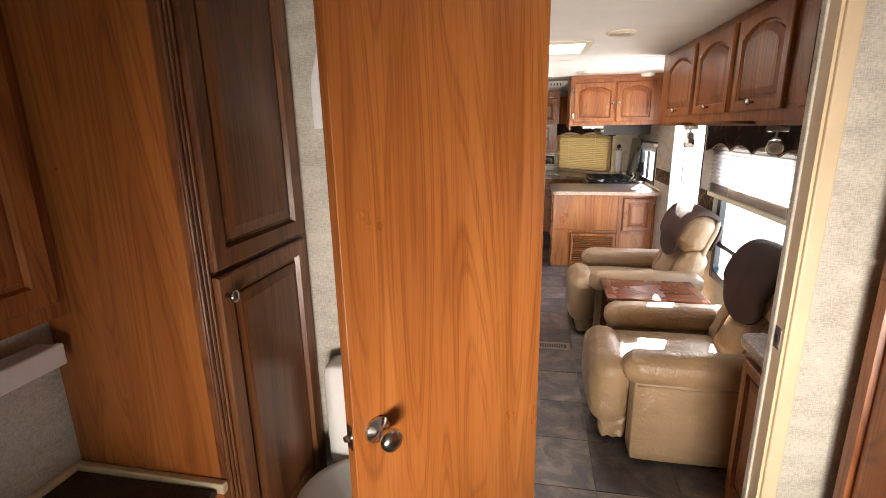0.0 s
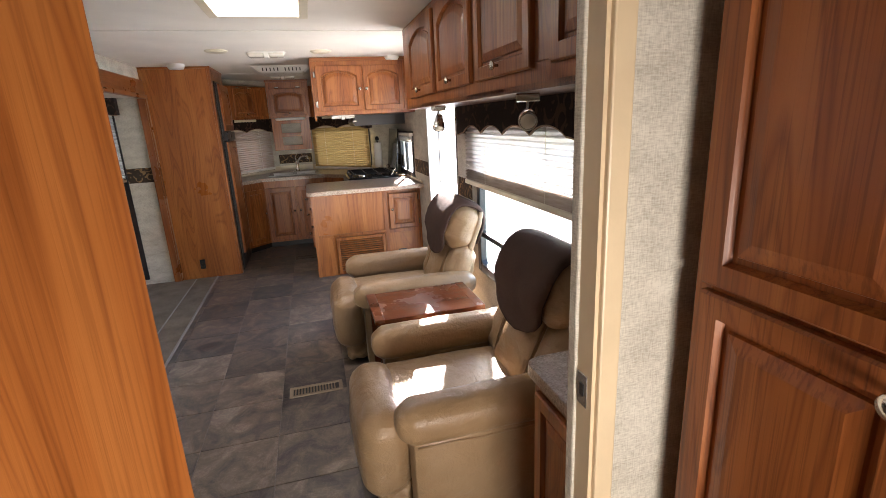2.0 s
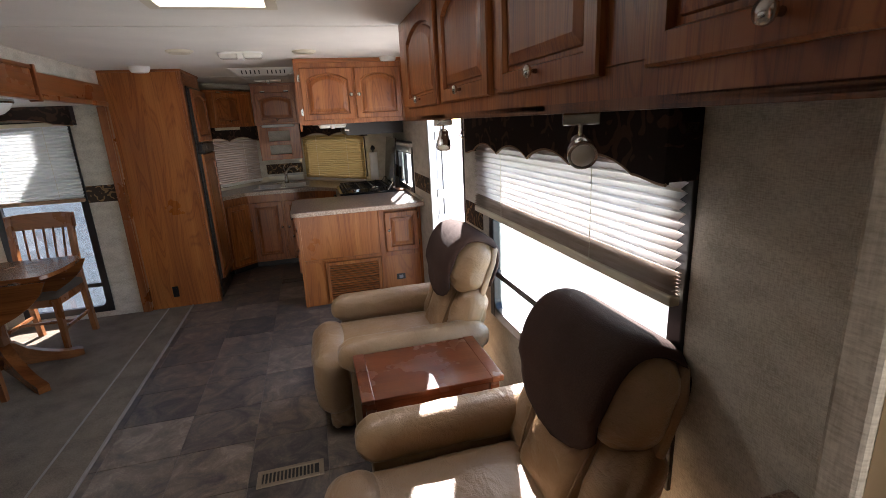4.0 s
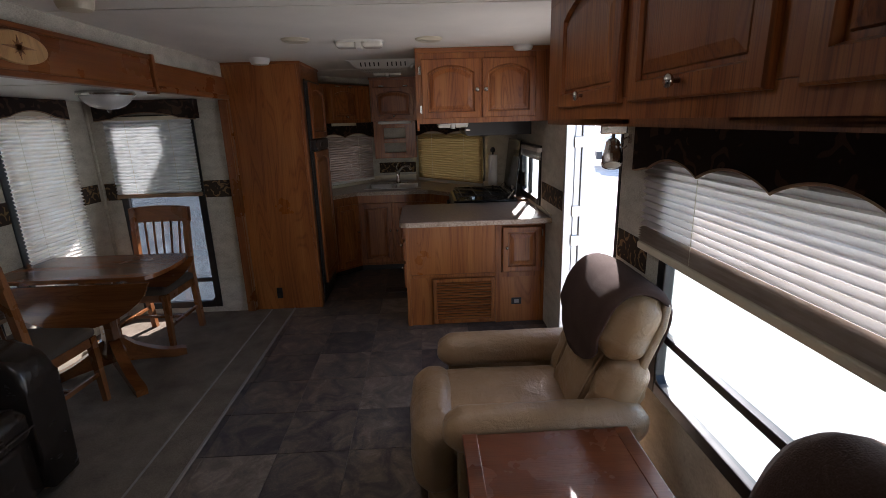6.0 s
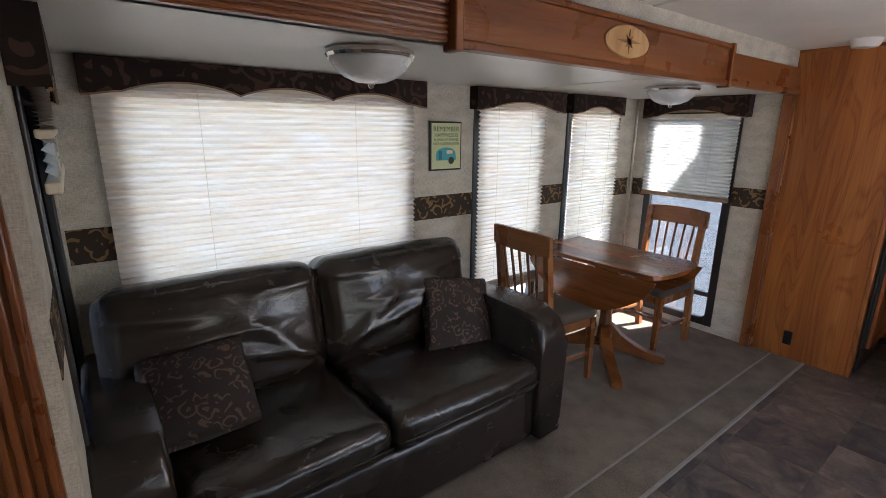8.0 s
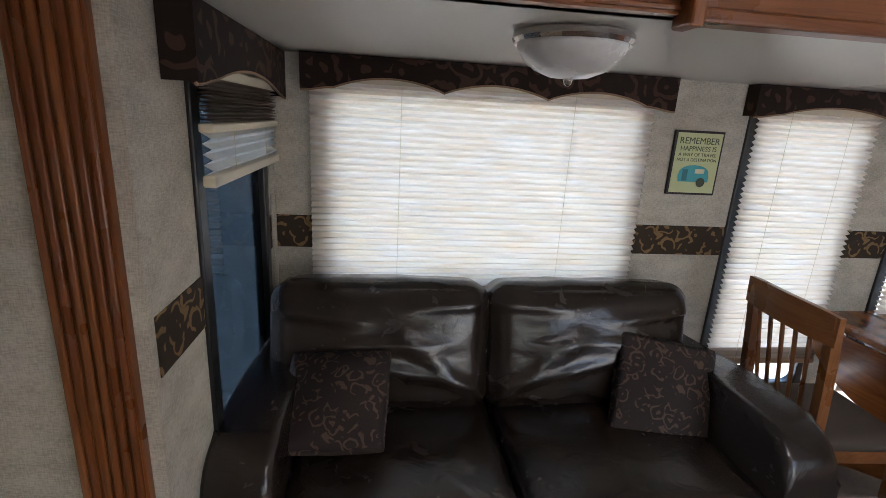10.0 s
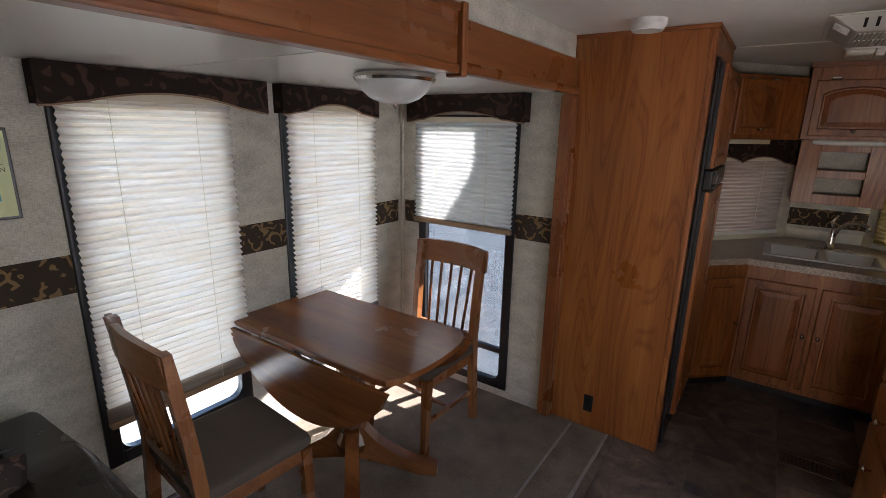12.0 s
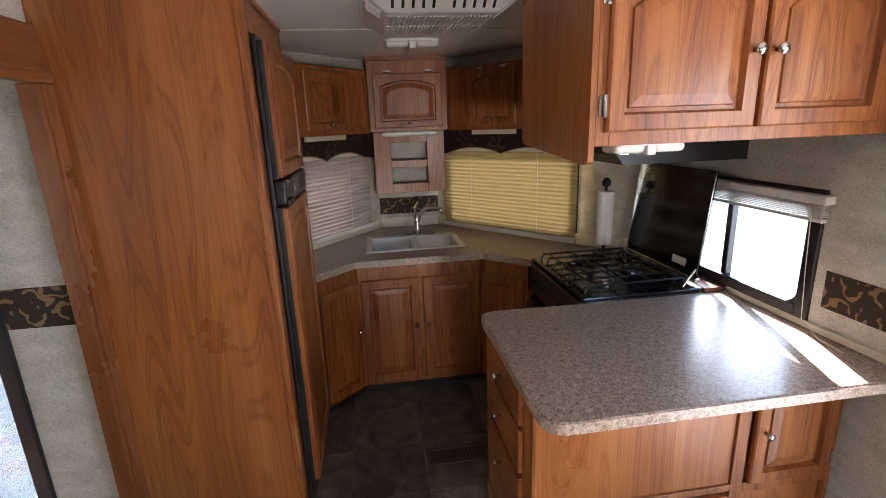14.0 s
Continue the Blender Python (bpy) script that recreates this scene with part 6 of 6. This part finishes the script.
pt = thing("paper_towel_roll", "white paper towel roll on a black upright holder", "paper towel", pose(0.965, 6.765, CT))
part("base", cyl(bmesh.new(), 0.06, 0.055, 0.012), BLACK, pt)
part("rod", cyl(bmesh.new(), 0.008, 0.008, 0.40), BLACK, pt)
part("knob", lathe(bmesh.new(), [(0.01, 0.385), (0.024, 0.392), (0.026, 0.41), (0.016, 0.43), (0.005, 0.436)], None, 16), BLACK, pt, smooth=True)
part("roll", cyl(bmesh.new(), 0.046, 0.046, 0.30, pose(0, 0, 0.06), 28), PAPER, pt)


# floor registers
def register(x0, x1, y0, y1, mat_, label):
    t = thing("floor_register", label, "floor vent", pose((x0 + x1) / 2, (y0 + y1) / 2, 0))
    w, d = (x1 - x0) / 2, (y1 - y0) / 2
    bm = bmesh.new()
    for a in ((-w, -w + 0.022, -d, d), (w - 0.022, w, -d, d), (-w + 0.022, w - 0.022, -d, -d + 0.02), (-w + 0.022, w - 0.022, d - 0.02, d)):
        box(bm, a[0], a[1], a[2], a[3], 0.0005, 0.007, bevel=0.002)
    part("frame", bm, mat_, t)
    part("duct", bx(-w + 0.022, w - 0.022, -d + 0.02, d - 0.02, 0.0, 0.0015), BLACK, t, "dark duct opening")
    n = int((2 * w - 0.05) / 0.017)
    for k in range(n):
        x = -w + 0.03 + k * 0.017
        part("fin", bx(x, x + 0.006, -d + 0.02, d - 0.02, 0.001, 0.006), mat_, t)


register(-0.12, 0.18, 3.28, 3.39, plain("tan_metal", (0.24, 0.19, 0.13), 0.45, 0.2), "tan metal floor register in the vinyl floor")
register(-0.15, 0.15, 6.28, 6.41, plain("dark_bronze_metal", (0.06, 0.045, 0.032), 0.45, 0.2), "dark bronze floor register before the sink")

# ---- entry ----
ed = thing("door_1", "open entry doorway with aluminium jambs", "door", pose(0, 0, 0), kind="structure")
part("far_jamb", bx(RIGHT - 0.004, RIGHT + 0.055, 5.018, 5.05, 0.0, 1.93, bevel=0.003), ALU, ed)
part("near_jamb", bx(RIGHT - 0.004, RIGHT + 0.06, 4.135, 4.162, 0.0, 1.93, bevel=0.003), BLACK, ed)
part("head_jamb", bx(RIGHT - 0.004, RIGHT + 0.06, 4.162, 5.018, 1.85, 1.93, bevel=0.003), ALU, ed)
part("sill", bx(RIGHT - 0.01, RIGHT + 0.08, 4.162, 5.018, -0.02, 0.008, bevel=0.003), ALU, ed)
eo = thing("entry_door", "aluminium-edged entry door folded back outside", "door", pose(0, 0, 0))
part("leaf", bx(RIGHT + 0.13, RIGHT + 0.17, 5.032, 5.75, 0.02, 1.90, bevel=0.003), WHITE, eo)
part("edge_rail", bx(RIGHT + 0.10, RIGHT + 0.175, 5.010, 5.033, 0.02, 1.90, bevel=0.003), ALU, eo, "grey aluminium edge")
part("screen_rail", bx(RIGHT + 0.056, RIGHT + 0.095, 5.016, 5.04, 0.02, 1.90, bevel=0.003), ALU, eo, "screen door edge")
for z in (0.35, 0.75, 0.95, 1.40):
    part("hinge", bx(RIGHT + 0.048, RIGHT + 0.11, 5.004, 5.012, z, z + 0.07, bevel=0.002), CHROME, eo, "flat metal hinge")
hk = thing("coat_hook", "small nickel hook on the wall beside the window", "hook", pose(RIGHT - 0.001, 4.06, 1.49))
part("plate", bx(-0.006, 0, -0.012, 0.012, -0.02, 0.02, bevel=0.002), CHROME, hk)
part("hook", tube(bmesh.new(), [(-0.004, 0, 0.01), (-0.03, 0, 0.0), (-0.045, 0, -0.025), (-0.03, 0, -0.042), (-0.015, 0, -0.03)], 0.004, 8), CHROME, hk)

# ---- bedroom end ----
bd = thing("bedroom_door", "orange oak-print bedroom door standing open with nickel knob", "door", pose(-0.085, 1.432, 0.01, 0, 0, 180 + 53))
part("leaf", bx(0, 0.67, -0.016, 0.016, 0, 1.95, bevel=0.002), PANEL_Z, bd)
for s in (-1, 1):
    part("knob", lathe(bmesh.new(), [(0.033, 0), (0.031, 0.008), (0.014, 0.014), (0.012, 0.03), (0.022, 0.042), (0.027, 0.055), (0.024, 0.066), (0.010, 0.07)], pose(0.61, s * 0.016, 0.90, -s * 90), 22), CHROME, bd, "satin nickel round knob", smooth=True)
part("latch_plate", bx(0.669, 0.672, -0.011, 0.011, 0.87, 0.93), CHROME, bd)
part("latch_bolt", cyl(bmesh.new(), 0.008, 0.007, 0.014, pose(0.671, 0, 0.90, 0, 90, 0), 12), CHROME, bd)
for z in (0.25, 1.7):
    part("hinge", tube(bmesh.new(), [(-0.004, -0.02, z), (-0.004, -0.02, z + 0.08)], 0.006, 8), CHROME, bd)
jb = thing("door_2", "cream-trimmed doorway between bedroom and living area", "door", pose(0, 0, 0), kind="structure")
part("right_jamb", bx(0.622, 0.651, BULK - 0.006, BULK + 0.046, 0, 1.98), CREAM_TRIM, jb)
part("wall_return", bx(0.616, 0.651, BULK + 0.0465, BULK + 0.075, 0, 2.0, bevel=0.004), WALLPAPER, jb, "papered wall return")
part("right_casing", bx(0.630, 0.672, BULK - 0.018, BULK - 0.002, 0, 2.02, bevel=0.004), CREAM_TRIM, jb)
part("left_jamb", bx(-0.131, -0.108, BULK - 0.006, BULK + 0.056, 0, 1.98), CREAM_TRIM, jb)
part("head_jamb", bx(-0.108, 0.622, BULK - 0.006, BULK + 0.056, 1.955, 1.98), CREAM_TRIM, jb)
sp = part("strike_plate", bx(0.6195, 0.6225, BULK + 0.008, BULK + 0.042, 0.92, 0.99, bevel=0.001), CHROME, jb, "worn nickel strike plate")
part("strike_hole", bx(0.6185, 0.620, BULK + 0.018, BULK + 0.032, 0.942, 0.968), BLACK, sp)

wr = thing("wardrobe", "oak wardrobe with raised-panel doors beside the doorway", "wardrobe", at_wall(ON_RIGHT, 0.805, 1.425))
part("body", bx(0, 1.0, 0.02, RIGHT - 0.808, 0, TOP - 0.003), OAK_Z, wr)
bm = bmesh.new()
for a in ((0, 0.04, 0, TOP - 0.003), (0.36, 0.42, 0, TOP - 0.003), (0.04, 0.36, 0, 0.12), (0.04, 0.36, 1.165, 1.205), (0.04, 0.36, 2.0, TOP - 0.003), (0.42, 1.0, 0, TOP - 0.003)):
    box(bm, a[0], a[1], 0, 0.0205, a[2], a[3], bevel=0.002)
part("face_frame", bm, OAK_Z, wr)
panel_door(0.345, 0.83, wr, pose(0.028, 0, 1.19), 0.0, 0.05)
panel_door(0.345, 1.07, wr, pose(0.028, 0, 0.108), 0.0, 0.05, knob_at=(0.318, 1.035), knob_r=0.018)
bm = bmesh.new()
for k in range(3):
    box(bm, 0.375 + 0.018 * k, 0.387 + 0.018 * k, -0.006, 0.001, 0.01, TOP - 0.01, bevel=0.003)
part("moulding", bm, OAK_Z, wr)

lc = thing("linen_cabinet", "tall dark oak linen cabinet with two panel doors", "cabinet", at_wall(ON_LEFT, -0.85, 0.935))
part("body", bx(0, BULK - 0.938, 0.02, 0.447, 0, TOP - 0.003), PANEL_Z, lc)
bm = bmesh.new()
lw = BULK - 0.938
for a in ((0, 0.05, 0, TOP - 0.003), (0.48, lw, 0, TOP - 0.003), (0.05, 0.48, 0, 0.38), (0.05, 0.48, 1.23, 1.27), (0.05, 0.48, 2.0, TOP - 0.003)):
    box(bm, a[0], a[1], 0, 0.0205, a[2], a[3], bevel=0.002)
part("face_frame", bm, DARKENED_OAK, lc)
bm = bmesh.new()
for k in range(3):
    box(bm, 0.002 + 0.014 * k, 0.012 + 0.014 * k, -0.007, 0.001, 0.0, TOP - 0.01, bevel=0.004)
part("moulding", bm, DARKENED_OAK, lc)
panel_door(0.44, 0.77, lc, pose(0.045, 0, 1.255), 0.0, 0.055, DARKENED_OAK)
panel_door(0.44, 0.88, lc, pose(0.045, 0, 0.36), 0.0, 0.055, DARKENED_OAK, knob_at=(0.022, 0.83), knob_r=0.016)
lg = thing("carpeted_ledge", "dark brown carpeted ledge with cream edge trim", "ledge", pose(0, 0, 0))
part("box", bx(LEFT + 0.001, -0.88, BACK + 0.3, 0.912, 0, 0.685), OAK_Z, lg)
part("carpet_top", bx(LEFT + 0.001, -0.865, BACK + 0.3, 0.912, 0.686, 0.702, bevel=0.006), BED_CARPET, lg)
part("edge_trim", bx(LEFT + 0.001, -0.85, 0.913, 0.934, 0.685, 0.715, bevel=0.004), CREAM_TRIM, lg, "cream edge trim")
part("edge_trim", bx(LEFT + 0.001, LEFT + 0.02, BACK + 0.3, 0.912, 0.703, 0.72, bevel=0.004), CREAM_TRIM, lg, "cream edge trim")
wc = thing("shallow_wall_cabinet", "shallow oak wall cabinet over the carpeted ledge", "cabinet", at_wall(ON_LEFT, -1.20, 0.17))
part("body", bx(0, 0.762, 0.02, 0.098, 1.15, 1.9), OAK_Z, wc)
panel_door(0.70, 0.68, wc, pose(0.03, 0.02, 1.19), 0.0, 0.06)
sf = thing("wall_bracket", "small white wall bracket under the cabinet", "bracket", pose(LEFT + 0.001, 0.80, 1.06))
part("arm", bx(0, 0.075, -0.10, 0.10, -0.02, 0.02, bevel=0.006), WHITE, sf)
part("lip", bx(0.062, 0.08, -0.10, 0.10, -0.03, 0.026, bevel=0.005), WHITE, sf)
tw = thing("hand_towel", "white ribbed hand towel hanging from a hook", "towel", pose(-0.665, BULK - 0.004, 1.965))
part("hook", tube(bmesh.new(), [(0, 0, 0.03), (0, -0.03, 0.02), (0, -0.035, 0.0)], 0.005, 8), CHROME, tw)
bm = bmesh.new()
rows = []
for i in range(13):
    u = i / 12
    half = 0.022 + 0.085 * min(1, u * 1.6) ** 0.8
    rows.append([bm.verts.new((half * (-1 + k / 6), -0.032 + 0.012 * math.sin(k * 1.9) * (1 - 0.4 * u), -0.375 * u + 0.01 * (k - 6) / 6)) for k in range(13)])
for a, b in zip(rows, rows[1:]):
    for k in range(12):
        bm.faces.new((a[k], a[k + 1], b[k + 1], b[k]))
clo = part("cloth", bm, cloth("white_terry", (0.70, 0.69, 0.66), (0.82, 0.81, 0.78), 260), tw, smooth=True)
sm = clo.modifiers.new("thickness", "SOLIDIFY")
sm.thickness = 0.008
tl = thing("toilet", "white toilet with closed lid behind the door", "toilet", pose(-0.60, 1.17, 0))
tl.scale = (1, 1, 1.14)
part("bowl", lathe(bmesh.new(), [(0.11, 0), (0.115, 0.05), (0.10, 0.15), (0.14, 0.28), (0.185, 0.37), (0.19, 0.40)], None, 28), PORCELAIN, tl, smooth=True)
bm = lathe(bmesh.new(), [(0.02, 0.44), (0.15, 0.437), (0.19, 0.428), (0.20, 0.415), (0.195, 0.402), (0.02, 0.402)][::-1], None, 28)
part("lid", bm, PORCELAIN, tl, smooth=True)
part("tank", soft(bmesh.new(), 0.36, 0.12, 0.34, 0.03, pose(0, 0.235, 0.55), 8), PORCELAIN, tl, smooth=True)

# ---- outside ----
def vehicle(m):
    c = thing("parked_motorhome", "white parked motorhome cab in the sunny yard", "vehicle", m)
    paint = plain("white_vehicle_paint", (0.72, 0.73, 0.74), 0.25, 0, 0.03, fine=0)
    prof = [(0, 0.45), (0.05, 1.15), (1.3, 1.35), (2.1, 2.2), (2.3, 3.1), (7.5, 3.1), (7.5, 0.45)]
    bm = prism(bmesh.new(), prof, -1.15, 1.15)
    bmesh.ops.bevel(bm, geom=list(bm.edges), offset=0.07, segments=2, affect="EDGES")
    part("body", bm, paint, c)
    for s in (-1, 1):
        part("side_window", prism(bmesh.new(), [(1.55, 1.4), (2.15, 2.05), (2.9, 2.05), (2.9, 1.4)], s * 1.152 - 0.01, s * 1.152 + 0.01), BLACK_GLOSS, c, "dark side window")
        part("stripe", bx(2.4, 7.4, s * 1.152 - 0.008, s * 1.152 + 0.008, 1.3, 1.55), plain("dark_stripe", (0.06, 0.06, 0.07), 0.3), c)
        for x in (1.2, 5.6):
            w = new("wheel")
            w.parent, w.matrix_basis = c, pose(x, s * 1.06, 0.42, 90)
            part("tyre", lathe(bmesh.new(), [(0.26, -0.12), (0.40, -0.13), (0.42, -0.09), (0.42, 0.09), (0.40, 0.13), (0.26, 0.12)], None, 28), BLACK, w, "black tyre")
            part("rim", lathe(bmesh.new(), [(0.27, -0.14), (0.2, -0.145), (0.08, -0.10), (0.08, 0.10), (0.2, 0.145), (0.27, 0.14)], None, 24), ALU, w, "alloy rim")
    part("bumper", bx(-0.12, 0.1, -1.1, 1.1, 0.35, 0.65, bevel=0.05), plain("dark_bumper", (0.05, 0.05, 0.055), 0.5), c, "dark bumper")


vehicle(pose(9.3, 26.5, -0.95, 0, 0, -18) @ Matrix.Scale(1.35, 4))

# ---- floor tiles ----
TX, TY = 0.363, 0.352
base_mesh = {}
for i in range(26):
    y0 = -1.27 + TY * i
    for k in range(-1, 6):
        xa, xb = -0.885 + TX * k, -0.885 + TX * (k + 1)
        if k == -1 and not (y0 < S0 - 0.4 or y0 > 5.7):
            xa = -0.925
        xa, xb = max(xa, LEFT), min(xb, RIGHT)
        yb = min(y0 + TY, 7.88)
        if yb - y0 < 0.05 or xb - xa < 0.03:
            continue
        if y0 > 7.0:
            continue
        key = (round(xb - xa, 4), round(yb - y0, 4))
        if key not in base_mesh:
            bm = bx(0.0015, key[0] - 0.0015, 0.0015, key[1] - 0.0015, -0.005, 0.0, bevel=0.0012, seg=1)
            me = bpy.data.meshes.new("tile")
            bmesh.ops.recalc_face_normals(bm, faces=bm.faces)
            bm.to_mesh(me)
            bm.free()
            me.materials.append(SLATE)
            base_mesh[key] = me
        t = new("tile", base_mesh[key])
        t.parent = floor
        t.matrix_basis = pose(xa, y0, 0)
